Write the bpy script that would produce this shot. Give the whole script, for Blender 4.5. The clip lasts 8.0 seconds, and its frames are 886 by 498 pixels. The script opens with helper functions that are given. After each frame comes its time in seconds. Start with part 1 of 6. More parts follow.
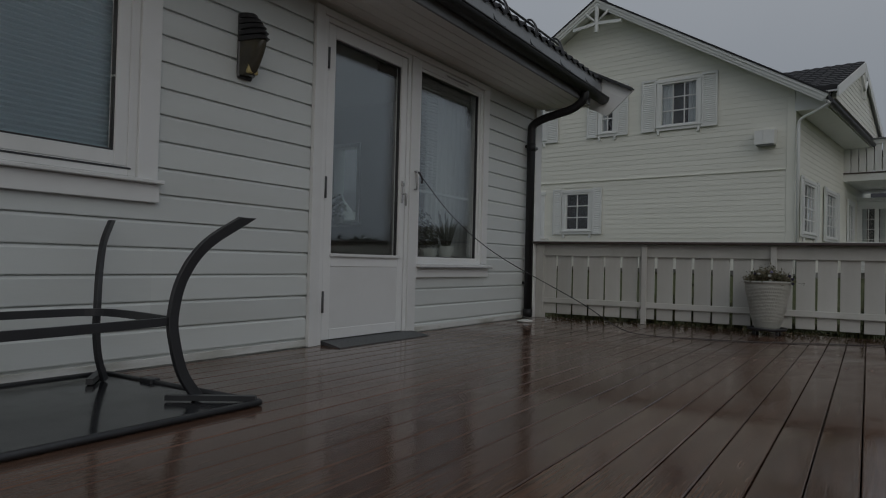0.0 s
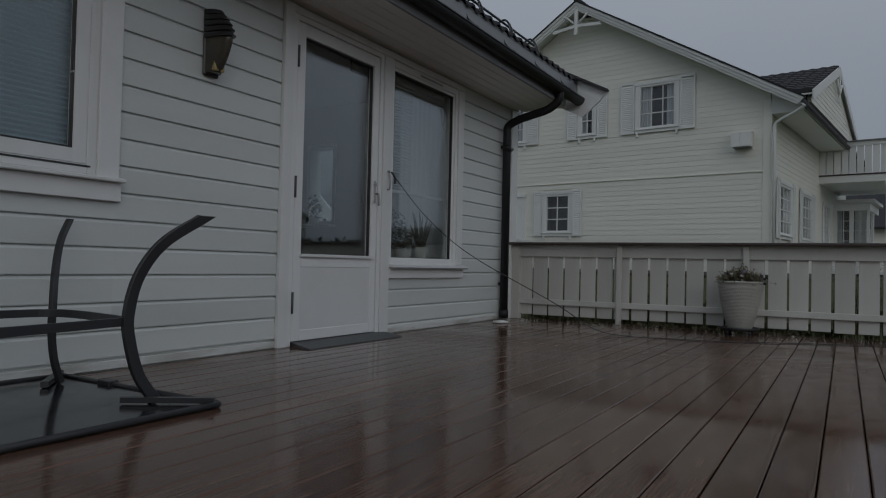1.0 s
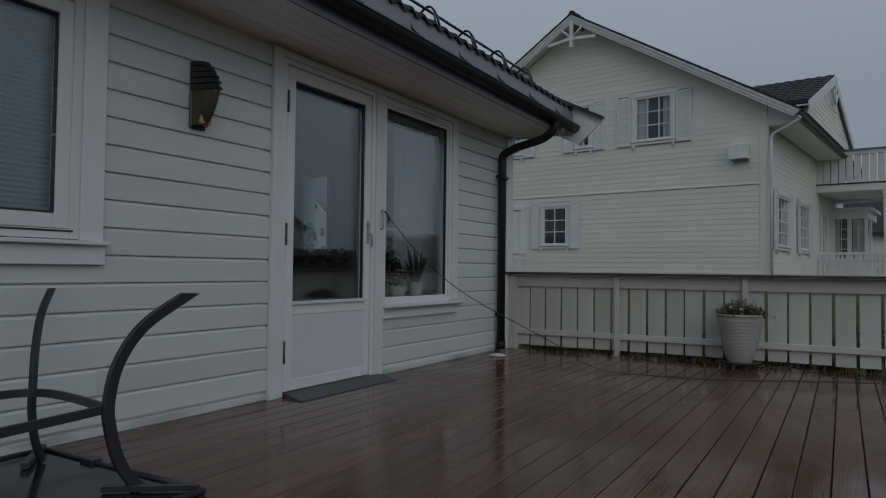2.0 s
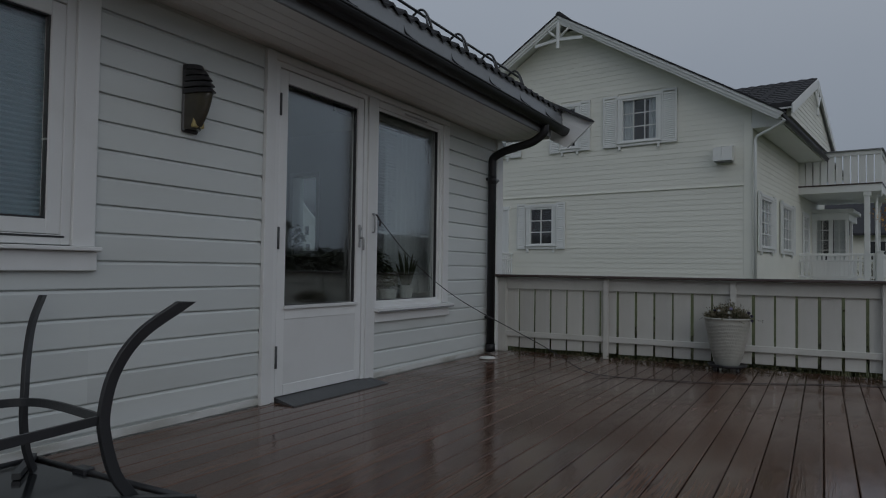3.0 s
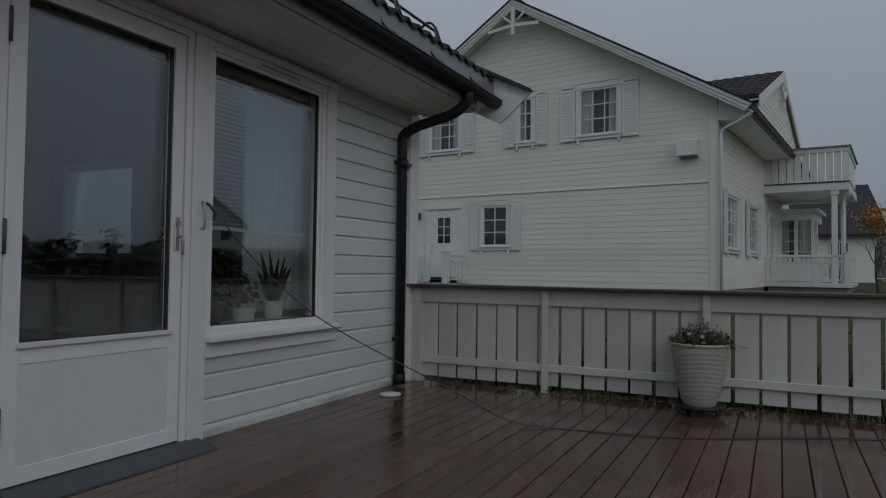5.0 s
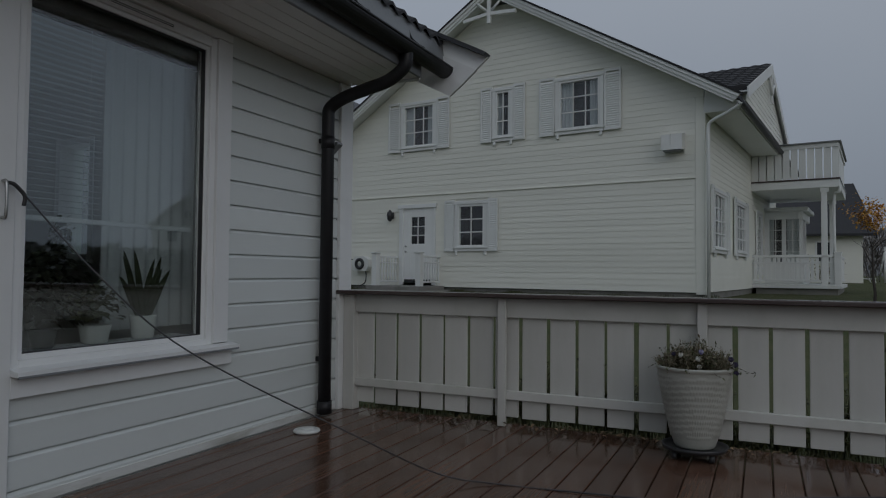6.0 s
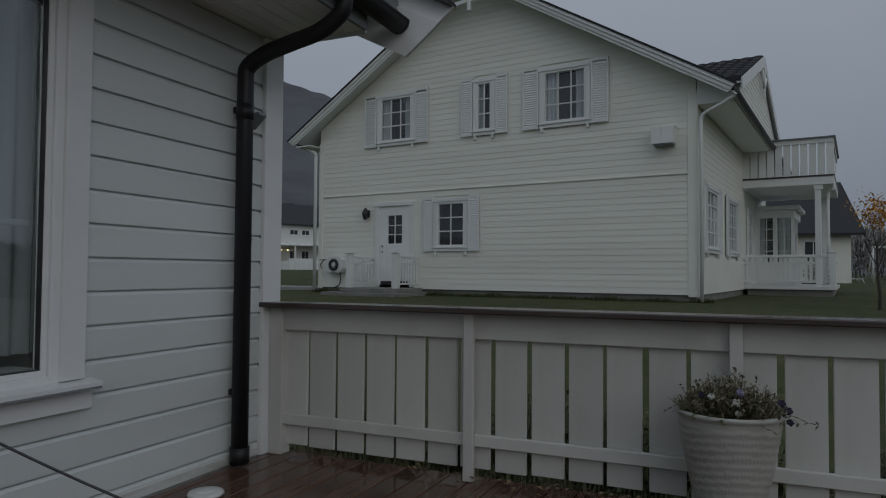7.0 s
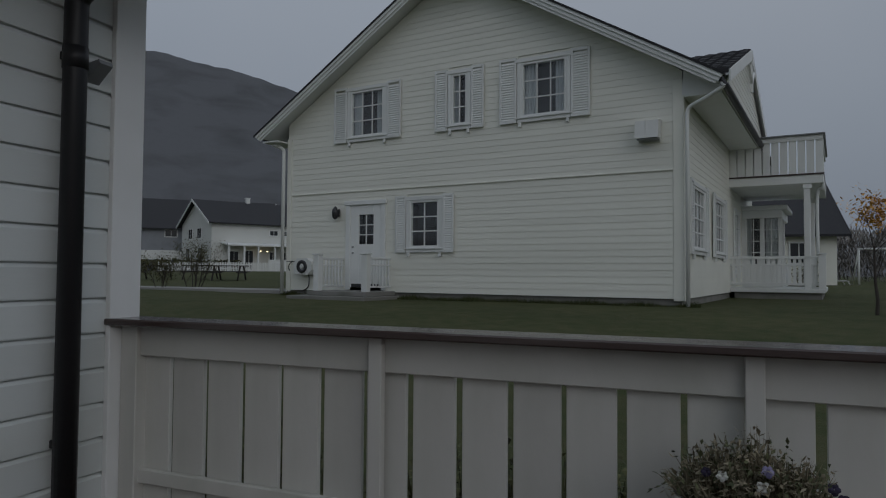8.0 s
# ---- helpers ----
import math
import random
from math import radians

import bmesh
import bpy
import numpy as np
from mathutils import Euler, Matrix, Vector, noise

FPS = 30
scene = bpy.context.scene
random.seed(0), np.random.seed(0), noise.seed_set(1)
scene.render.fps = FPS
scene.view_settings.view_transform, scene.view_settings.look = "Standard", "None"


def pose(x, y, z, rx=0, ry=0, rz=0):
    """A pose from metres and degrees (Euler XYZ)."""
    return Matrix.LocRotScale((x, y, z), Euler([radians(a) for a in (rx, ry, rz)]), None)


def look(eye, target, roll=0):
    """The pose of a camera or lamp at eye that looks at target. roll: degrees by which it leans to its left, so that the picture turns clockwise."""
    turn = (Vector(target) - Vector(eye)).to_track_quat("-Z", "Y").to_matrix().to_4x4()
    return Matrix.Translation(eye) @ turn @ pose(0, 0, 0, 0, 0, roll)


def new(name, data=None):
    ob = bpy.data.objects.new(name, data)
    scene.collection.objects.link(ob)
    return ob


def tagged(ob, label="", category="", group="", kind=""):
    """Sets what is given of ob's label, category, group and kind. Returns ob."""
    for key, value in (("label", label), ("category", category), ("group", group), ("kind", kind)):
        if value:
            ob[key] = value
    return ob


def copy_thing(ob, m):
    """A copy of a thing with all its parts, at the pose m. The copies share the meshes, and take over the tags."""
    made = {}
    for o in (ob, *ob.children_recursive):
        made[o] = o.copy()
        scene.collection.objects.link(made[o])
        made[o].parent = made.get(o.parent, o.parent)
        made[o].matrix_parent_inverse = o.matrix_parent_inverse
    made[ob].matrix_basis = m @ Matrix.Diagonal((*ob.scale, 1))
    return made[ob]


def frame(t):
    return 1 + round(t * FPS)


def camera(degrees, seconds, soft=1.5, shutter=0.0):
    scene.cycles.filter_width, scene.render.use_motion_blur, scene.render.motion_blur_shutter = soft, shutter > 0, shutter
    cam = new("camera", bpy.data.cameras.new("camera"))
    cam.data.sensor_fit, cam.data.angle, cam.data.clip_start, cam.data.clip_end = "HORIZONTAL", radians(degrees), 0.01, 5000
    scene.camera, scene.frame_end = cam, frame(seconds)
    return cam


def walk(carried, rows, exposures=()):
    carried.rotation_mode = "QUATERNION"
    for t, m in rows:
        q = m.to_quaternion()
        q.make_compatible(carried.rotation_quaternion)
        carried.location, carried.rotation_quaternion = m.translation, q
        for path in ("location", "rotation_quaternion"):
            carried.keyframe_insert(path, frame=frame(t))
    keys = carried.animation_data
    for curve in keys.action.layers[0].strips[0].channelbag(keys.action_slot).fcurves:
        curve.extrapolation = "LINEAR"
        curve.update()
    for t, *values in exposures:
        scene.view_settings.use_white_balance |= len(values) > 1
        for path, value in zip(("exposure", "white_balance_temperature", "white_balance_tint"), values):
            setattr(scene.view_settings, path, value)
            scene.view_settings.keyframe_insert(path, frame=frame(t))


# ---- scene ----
cam = camera(66.4, 8.0, soft=1.1)
PATH = [
    (0, (3.023, 0.659, 0.561), (1.959, 2.351, 0.599), 1.4),
    (0.5, (3.063, 0.704, 0.555), (2.02, 2.411, 0.595), 1.4),
    (1, (3.071, 0.726, 0.549), (2.049, 2.445, 0.595), 1.3),
    (1.5, (3.063, 0.793, 0.691), (2.021, 2.5, 0.738), 1.3),
    (1.7, (3.07, 0.806, 0.795), (2.037, 2.518, 0.848), 1.0),
    (2.8, (2.998, 0.761, 0.834), (2.008, 2.497, 0.896), 0.8),
    (3, (3.011, 0.773, 0.852), (2.032, 2.516, 0.91), 0.8),
    (3.5, (3.074, 0.958, 0.868), (2.117, 2.713, 0.926), 0.8),
    (4, (3.027, 1.324, 0.865), (2.091, 3.09, 0.924), 0.8),
    (4.5, (2.862, 1.811, 0.884), (1.948, 3.589, 0.944), 0.7),
    (4.7, (2.816, 2.034, 0.899), (1.912, 3.817, 0.96), 0.7),
    (5.8, (2.644, 3.197, 0.939), (1.781, 5.0, 1.004), 0.6),
    (6, (2.608, 3.4, 0.932), (1.754, 5.208, 0.999), 0.5),
    (6.5, (2.419, 3.857, 0.969), (1.587, 5.674, 1.034), 0.5),
    (7, (2.345, 4.353, 0.969), (1.532, 6.179, 1.036), 0.4),
    (7.5, (2.342, 4.888, 0.986), (1.548, 6.723, 1.051), 0.4),
    (8, (2.247, 5.297, 0.987), (1.473, 7.14, 1.059), 0.4),
]
walk(cam, [(t, look(eye, target, roll)) for t, eye, target, roll in PATH],
     exposures=[(0.0, -0.98, 6720, 10), (0.5, -0.97, 6500, 10), (1.0, -0.95, 6400, 10), (1.7, -0.90, 6300, 10), (6.0, -0.93, 6300, 10), (8.0, -1.02, 6320, 10)])

# ---- world, sun, exposure ----
world = bpy.data.worlds.new("overcast")
scene.world = world
world.use_nodes = True
wn, wl = world.node_tree.nodes, world.node_tree.links
wn.clear()
w_out, w_bg = wn.new("ShaderNodeOutputWorld"), wn.new("ShaderNodeBackground")
sky = wn.new("ShaderNodeTexSky")
sky.sky_type, sky.sun_disc = "NISHITA", False
sky.sun_elevation, sky.sun_rotation = radians(26), radians(132)
sky.air_density, sky.dust_density = 1.2, 4.0
dull = wn.new("ShaderNodeHueSaturation")
dull.inputs["Saturation"].default_value, dull.inputs["Value"].default_value = 0.45, 0.10
coord, sep = wn.new("ShaderNodeTexCoord"), wn.new("ShaderNodeSeparateXYZ")
ramp = wn.new("ShaderNodeValToRGB")
ramp.color_ramp.elements[0].position, ramp.color_ramp.elements[0].color = 0.0, (0.338, 0.385, 0.462, 1)
ramp.color_ramp.elements[1].position, ramp.color_ramp.elements[1].color = 1.0, (0.91, 1.0, 1.12, 1)
cloud, cmix = wn.new("ShaderNodeTexNoise"), wn.new("ShaderNodeMixRGB")
cloud.inputs["Scale"].default_value, cloud.inputs["Detail"].default_value = 1.6, 4.0
cmix.blend_type, cmix.inputs[0].default_value = "OVERLAY", 0.20
skymix = wn.new("ShaderNodeMixRGB")
skymix.inputs[0].default_value = 0.85
wl.new(sky.outputs[0], dull.inputs["Color"])
wl.new(coord.outputs["Generated"], sep.inputs[0])
wl.new(coord.outputs["Generated"], cloud.inputs["Vector"])
wl.new(sep.outputs["Z"], ramp.inputs[0])
wl.new(ramp.outputs[0], cmix.inputs[1])
wl.new(cloud.outputs["Fac"], cmix.inputs[2])
wl.new(dull.outputs[0], skymix.inputs[1])
wl.new(cmix.outputs[0], skymix.inputs[2])
wl.new(skymix.outputs[0], w_bg.inputs["Color"])
w_bg.inputs["Strength"].default_value = 1.0
wl.new(w_bg.outputs[0], w_out.inputs["Surface"])

sun = new("sun", bpy.data.lights.new("sun", "SUN"))
sun.data.energy, sun.data.angle, sun.data.color = 0.32, radians(40), (1.0, 0.98, 0.96)
sun.matrix_world = look((10, -4, 6.5), (0, 5, 0))


# ---- materials ----
def tree_of(name):
    m = bpy.data.materials.new(name)
    m.use_nodes = True
    nt = m.node_tree
    return m, nt.nodes, nt.links, nt.nodes["Principled BSDF"]


def noise_node(nodes, links, scale, detail=3.0, stretch=(1, 1, 1), distortion=0.0):
    co, mp, nz = nodes.new("ShaderNodeTexCoord"), nodes.new("ShaderNodeMapping"), nodes.new("ShaderNodeTexNoise")
    mp.inputs["Scale"].default_value = stretch
    nz.inputs["Scale"].default_value, nz.inputs["Detail"].default_value = scale, detail
    nz.inputs["Distortion"].default_value = distortion
    links.new(co.outputs["Object"], mp.inputs[0])
    links.new(mp.outputs[0], nz.inputs["Vector"])
    return nz


def ramp_node(nodes, links, source, stops):
    r = nodes.new("ShaderNodeValToRGB")
    while len(r.color_ramp.elements) < len(stops):
        r.color_ramp.elements.new(0.5)
    for e, (p, c) in zip(r.color_ramp.elements, stops):
        e.position, e.color = p, (*c, 1) if len(c) == 3 else c
    links.new(source, r.inputs[0])
    return r


def paint(name, color, rough=0.5, dirt=(0.3, 0.3, 0.24), dirt_amount=0.25, scale=3.0, fine=60.0, bump=0.15, metal=0.0, stretch=(1, 1, 1), vary=0.06, spec=0.5):
    """A painted or plain surface: base colour, broad staining, fine grain relief, small differences from piece to piece."""
    m, n, l, p = tree_of(name)
    big, small = noise_node(n, l, scale, 5.0, stretch, 0.4), noise_node(n, l, fine, 3.0, stretch)
    mask = ramp_node(n, l, big.outputs["Fac"], [(0.46, (0, 0, 0)), (0.80, (dirt_amount,) * 3)])
    mix = n.new("ShaderNodeMixRGB")
    mix.inputs[1].default_value, mix.inputs[2].default_value = (*color, 1), (*dirt, 1)
    l.new(mask.outputs[0], mix.inputs[0])
    info, add = n.new("ShaderNodeObjectInfo"), n.new("ShaderNodeMapRange")
    add.inputs["To Min"].default_value, add.inputs["To Max"].default_value = 1 - vary, 1 + vary
    l.new(info.outputs["Random"], add.inputs["Value"])
    hsv = n.new("ShaderNodeHueSaturation")
    l.new(add.outputs[0], hsv.inputs["Value"])
    l.new(mix.outputs[0], hsv.inputs["Color"])
    l.new(hsv.outputs[0], p.inputs["Base Color"])
    rr = n.new("ShaderNodeMapRange")
    rr.inputs["To Min"].default_value, rr.inputs["To Max"].default_value = max(rough - 0.12, 0.03), min(rough + 0.15, 1)
    l.new(small.outputs["Fac"], rr.inputs["Value"])
    l.new(rr.outputs[0], p.inputs["Roughness"])
    p.inputs["Metallic"].default_value = metal
    p.inputs["Specular IOR Level"].default_value = spec
    if bump:
        b = n.new("ShaderNodeBump")
        b.inputs["Strength"].default_value, b.inputs["Distance"].default_value = bump, 0.004
        l.new(small.outputs["Fac"], b.inputs["Height"])
        l.new(b.outputs[0], p.inputs["Normal"])
    return m


def deck_wood():
    """Brown-stained deck boards, wet: grain along the board, paler worn streaks, wet sheen with dry islands."""
    m, n, l, p = tree_of("wet brown deck wood")
    grain = noise_node(n, l, 7.0, 6.0, (14, 0.5, 14), 0.6)
    patch = noise_node(n, l, 1.3, 4.0, (1.6, 0.7, 1), 0.5)
    wet = noise_node(n, l, 2.6, 5.0, (1.5, 0.6, 1), 0.8)
    g = ramp_node(n, l, grain.outputs["Fac"], [(0.30, (0.056, 0.031, 0.022)), (0.52, (0.100, 0.054, 0.036)), (0.78, (0.140, 0.080, 0.055))])
    worn = n.new("ShaderNodeMixRGB")
    worn.inputs[2].default_value = (0.155, 0.102, 0.072, 1)
    k = ramp_node(n, l, patch.outputs["Fac"], [(0.48, (0, 0, 0)), (0.72, (0.55, 0.55, 0.55))])
    l.new(k.outputs[0], worn.inputs[0])
    l.new(g.outputs[0], worn.inputs[1])
    info, add, hsv = n.new("ShaderNodeObjectInfo"), n.new("ShaderNodeMapRange"), n.new("ShaderNodeHueSaturation")
    add.inputs["To Min"].default_value, add.inputs["To Max"].default_value = 0.78, 1.22
    l.new(info.outputs["Random"], add.inputs["Value"])
    l.new(add.outputs[0], hsv.inputs["Value"])
    l.new(worn.outputs[0], hsv.inputs["Color"])
    l.new(hsv.outputs[0], p.inputs["Base Color"])
    r = ramp_node(n, l, wet.outputs["Fac"], [(0.34, (0.05,) * 3), (0.50, (0.12,) * 3), (0.72, (0.30,) * 3)])
    l.new(r.outputs[0], p.inputs["Roughness"])
    p.inputs["IOR"].default_value = 1.36
    b = n.new("ShaderNodeBump")
    b.inputs["Strength"].default_value, b.inputs["Distance"].default_value = 0.10, 0.004
    l.new(grain.outputs["Fac"], b.inputs["Height"])
    l.new(b.outputs[0], p.inputs["Normal"])
    return m


def glass_pane():
    m, n, l, p = tree_of("window glass")
    p.inputs["Base Color"].default_value = (0.93, 0.96, 0.96, 1)
    p.inputs["Roughness"].default_value, p.inputs["IOR"].default_value = 0.0, 1.5
    p.inputs["Transmission Weight"].default_value = 1.0
    wave = noise_node(n, l, 1.2, 1.0)
    b = n.new("ShaderNodeBump")
    b.inputs["Strength"].default_value, b.inputs["Distance"].default_value = 0.02, 0.01
    l.new(wave.outputs["Fac"], b.inputs["Height"])
    l.new(b.outputs[0], p.inputs["Normal"])
    return m


def lawn():
    m, n, l, p = tree_of("autumn lawn")
    a, b2, c = noise_node(n, l, 0.35, 4.0), noise_node(n, l, 4.0, 6.0), noise_node(n, l, 60.0, 3.0)
    r1 = ramp_node(n, l, a.outputs["Fac"], [(0.35, (0.047, 0.064, 0.024)), (0.65, (0.088, 0.096, 0.042))])
    r2 = ramp_node(n, l, b2.outputs["Fac"], [(0.35, (0.050, 0.064, 0.025)), (0.70, (0.115, 0.100, 0.056))])
    mix = n.new("ShaderNodeMixRGB")
    mix.inputs[0].default_value = 0.5
    l.new(r1.outputs[0], mix.inputs[1])
    l.new(r2.outputs[0], mix.inputs[2])
    l.new(mix.outputs[0], p.inputs["Base Color"])
    p.inputs["Roughness"].default_value, p.inputs["Specular IOR Level"].default_value = 0.9, 0.15
    bp = n.new("ShaderNodeBump")
    bp.inputs["Strength"].default_value, bp.inputs["Distance"].default_value = 0.8, 0.03
    l.new(c.outputs["Fac"], bp.inputs["Height"])
    l.new(bp.outputs[0], p.inputs["Normal"])
    return m


def leafy(name, dark, pale):
    m, n, l, p = tree_of(name)
    geo = n.new("ShaderNodeNewGeometry")
    r = ramp_node(n, l, geo.outputs["Random Per Island"], [(0.0, dark), (1.0, pale)])
    l.new(r.outputs[0], p.inputs["Base Color"])
    p.inputs["Roughness"].default_value, p.inputs["Specular IOR Level"].default_value = 0.7, 0.25
    return m


WHITE = paint("white house paint", (0.635, 0.668, 0.657), 0.45, (0.42, 0.42, 0.36), 0.22, 2.2, 45.0, 0.12, stretch=(1, 0.25, 1.5))
# lighter than the wall white: light bounced up from the deck is painted in
SOFFIT = paint("white soffit paint lifted for bounce light", (0.86, 0.86, 0.84), 0.45, (0.6, 0.6, 0.55), 0.15, 2.0, 45.0, 0.1)
TRIM = paint("white trim paint", (0.74, 0.75, 0.745), 0.4, (0.45, 0.45, 0.40), 0.18, 3.0, 50.0, 0.10)
FENCE = paint("weathered white fence paint", (0.575, 0.57, 0.535), 0.5, (0.30, 0.32, 0.25), 0.35, 4.0, 40.0, 0.2, stretch=(1, 1, 0.5), vary=0.08)
CAP = paint("dark brown rail cap stain", (0.060, 0.042, 0.038), 0.16, (0.13, 0.11, 0.10), 0.5, 5.0, 60.0, 0.2, stretch=(0.3, 3, 3))
DECK = deck_wood()
BLACK = paint("black painted metal", (0.028, 0.028, 0.031), 0.35, (0.05, 0.05, 0.05), 0.3, 6.0, 90.0, 0.1)
GUTTER = paint("black plastic gutter", (0.016, 0.016, 0.018), 0.42, (0.03, 0.03, 0.028), 0.3, 4.0, 70.0, 0.05, spec=0.35)
TILE = paint("dark concrete roof tile", (0.034, 0.034, 0.038), 0.75, (0.05, 0.052, 0.045), 0.4, 7.0, 90.0, 0.3, vary=0.2, spec=0.25)
SHEET = paint("grey fascia sheet", (0.20, 0.21, 0.22), 0.4, (0.12, 0.12, 0.11), 0.4, 4.0, 60.0, 0.1)
GLASS = glass_pane()
CREAM = paint("cream white siding paint", (0.785, 0.785, 0.71), 0.5, (0.55, 0.56, 0.48), 0.2, 0.9, 30.0, 0.12, stretch=(0.3, 1, 1.4), vary=0.03)
NTRIM = paint("white trim of the neighbour", (0.74, 0.755, 0.74), 0.45, (0.5, 0.5, 0.45), 0.15, 2.0, 40.0, 0.05)
CONCRETE = paint("grey foundation concrete", (0.22, 0.215, 0.20), 0.85, (0.10, 0.11, 0.08), 0.6, 2.0, 40.0, 0.5)
LAWN = lawn()
SOIL = paint("damp soil under the deck", (0.035, 0.030, 0.024), 0.95, (0.05, 0.06, 0.03), 0.5, 3.0, 40.0, 0.6)
ROOMW = paint("dim room wall", (0.52, 0.51, 0.50), 0.8, (0.2, 0.2, 0.18), 0.2, 1.0, 20.0, 0.0)
FLOORW = paint("oak room floor", (0.26, 0.18, 0.12), 0.4, (0.10, 0.06, 0.04), 0.4, 3.0, 40.0, 0.1, stretch=(0.2, 3, 1))
CURTAIN = paint("sheer white curtain", (0.60, 0.63, 0.65), 0.9, (0.5, 0.5, 0.5), 0.2, 3.0, 200.0, 0.2)
BLIND = paint("pale blue pleated blind", (0.42, 0.60, 0.68), 0.7, (0.42, 0.52, 0.56), 0.3, 2.0, 80.0, 0.1)
STEEL = paint("brushed steel", (0.42, 0.42, 0.41), 0.3, (0.2, 0.2, 0.2), 0.3, 8.0, 120.0, 0.1, metal=1.0)
GREY = paint("grey rubber plate", (0.075, 0.08, 0.085), 0.5, (0.12, 0.12, 0.12), 0.4, 4.0, 120.0, 0.4)
BASEB = paint("white base board with mossy wear", (0.66, 0.67, 0.65), 0.5, (0.20, 0.19, 0.12), 0.8, 5.0, 60.0, 0.3, stretch=(1, 0.5, 2))
PLASTIC = paint("white plastic", (0.68, 0.69, 0.67), 0.35, (0.45, 0.45, 0.4), 0.2, 5.0, 60.0, 0.05)


# ---- building blocks ----
def box(bm, lo, hi, bevel=0.0):
    vs = [bm.verts.new((x, y, z)) for x in (lo[0], hi[0]) for y in (lo[1], hi[1]) for z in (lo[2], hi[2])]
    fs = [bm.faces.new([vs[i] for i in q]) for q in ((0, 1, 3, 2), (4, 6, 7, 5), (0, 4, 5, 1), (2, 3, 7, 6), (0, 2, 6, 4), (1, 5, 7, 3))]
    if bevel:
        es = list({e for f in fs for e in f.edges})
        bmesh.ops.bevel(bm, geom=es, offset=bevel, segments=1, profile=0.5, affect="EDGES")
    return bm


def boxes(*items, bevel=0.0):
    bm = bmesh.new()
    for lo, hi in items:
        box(bm, lo, hi, bevel)
    return bm


def prism(profile, axis, a, b, a2=None, b2=None):
    """A profile of (u, v) drawn out from a to b along an axis; u, v are the other two axes in order. a2, b2: the ends at each profile point."""
    bm = bmesh.new()
    def at(u, v, w):
        return {"x": (w, u, v), "y": (u, w, v), "z": (u, v, w)}[axis]
    n = len(profile)
    va = [bm.verts.new(at(u, v, a2[i] if a2 else a)) for i, (u, v) in enumerate(profile)]
    vb = [bm.verts.new(at(u, v, b2[i] if b2 else b)) for i, (u, v) in enumerate(profile)]
    for i in range(n):
        bm.faces.new((va[i], va[(i + 1) % n], vb[(i + 1) % n], vb[i]))
    bm.faces.new(va[::-1])
    bm.faces.new(vb)
    bmesh.ops.recalc_face_normals(bm, faces=bm.faces)
    return bm


def tube(points, radius, sides=10, flat=1.0, caps=True):
    """A round bar along a line of points; radius may be one number or one for each point."""
    bm = bmesh.new()
    pts = [Vector(p) for p in points]
    rad = radius if isinstance(radius, (list, tuple)) else [radius] * len(pts)
    up, rings = None, []
    for i, p in enumerate(pts):
        d = (pts[min(i + 1, len(pts) - 1)] - pts[max(i - 1, 0)]).normalized()
        side = d.cross(up) if up else d.cross(Vector((0, 0, 1)) if abs(d.z) < 0.9 else Vector((1, 0, 0)))
        side.normalize()
        up = side.cross(d).normalized()
        rings.append([bm.verts.new(p + rad[i] * (math.cos(a) * side + flat * math.sin(a) * up)) for a in (2 * math.pi * k / sides for k in range(sides))])
    for r0, r1 in zip(rings, rings[1:]):
        for k in range(sides):
            f = bm.faces.new((r0[k], r0[(k + 1) % sides], r1[(k + 1) % sides], r1[k]))
            f.smooth = True
    if caps:
        bm.faces.new(rings[0][::-1])
        bm.faces.new(rings[-1])
    return bm


def lathe(profile, sides=32, wobble=None):
    """A turned shape round z from (radius, height) pairs."""
    bm, rings = bmesh.new(), []
    for j, (r, z) in enumerate(profile):
        ring = []
        for k in range(sides):
            a = 2 * math.pi * k / sides
            q = r + (wobble(a, z, r) if wobble else 0)
            ring.append(bm.verts.new((q * math.cos(a), q * math.sin(a), z)))
        rings.append(ring)
    for r0, r1 in zip(rings, rings[1:]):
        for k in range(sides):
            bm.faces.new((r0[k], r0[(k + 1) % sides], r1[(k + 1) % sides], r1[k])).smooth = True
    bm.faces.new(rings[0][::-1])
    bm.faces.new(rings[-1])
    bmesh.ops.recalc_face_normals(bm, faces=bm.faces)
    return bm


def arc(points, steps=8):
    """Points rounded by a Catmull-Rom line."""
    p = [Vector(q) for q in points]
    p = [2 * p[0] - p[1]] + p + [2 * p[-1] - p[-2]]
    out = []
    for i in range(1, len(p) - 2):
        for k in range(steps):
            t = k / steps
            out.append(0.5 * (2 * p[i] + (p[i + 1] - p[i - 1]) * t + (2 * p[i - 1] - 5 * p[i] + 4 * p[i + 1] - p[i + 2]) * t * t + (3 * p[i] - p[i - 1] - 3 * p[i + 1] + p[i + 2]) * t ** 3))
    return out + [p[-2]]


def mesh_of(name, bm, material):
    me = bpy.data.meshes.new(name)
    bm.to_mesh(me)
    bm.free()
    me.materials.append(material)
    return me


def part(name, bm, material, parent=None, label=""):
    ob = new(name, mesh_of(name, bm, material))
    ob.parent = parent
    return tagged(ob, label)


def piece(name, me, parent, place=(0, 0, 0)):
    ob = new(name, me)
    ob.parent, ob.location = parent, place
    return ob


def thing(name, label, category, m=None, group="", kind=""):
    ob = new(name)
    ob.empty_display_size = 0.1
    if m:
        ob.matrix_basis = m
    return tagged(ob, label, category, group, kind)


def gaps_in(a, b, holes):
    """What is left of the stretch a to b outside the holes."""
    out, x = [], a
    for h0, h1 in sorted(holes):
        if h0 > x:
            out.append((x, min(h0, b)))
        x = max(x, h1)
    if x < b:
        out.append((x, b))
    return [(p, q) for p, q in out if q - p > 0.02]


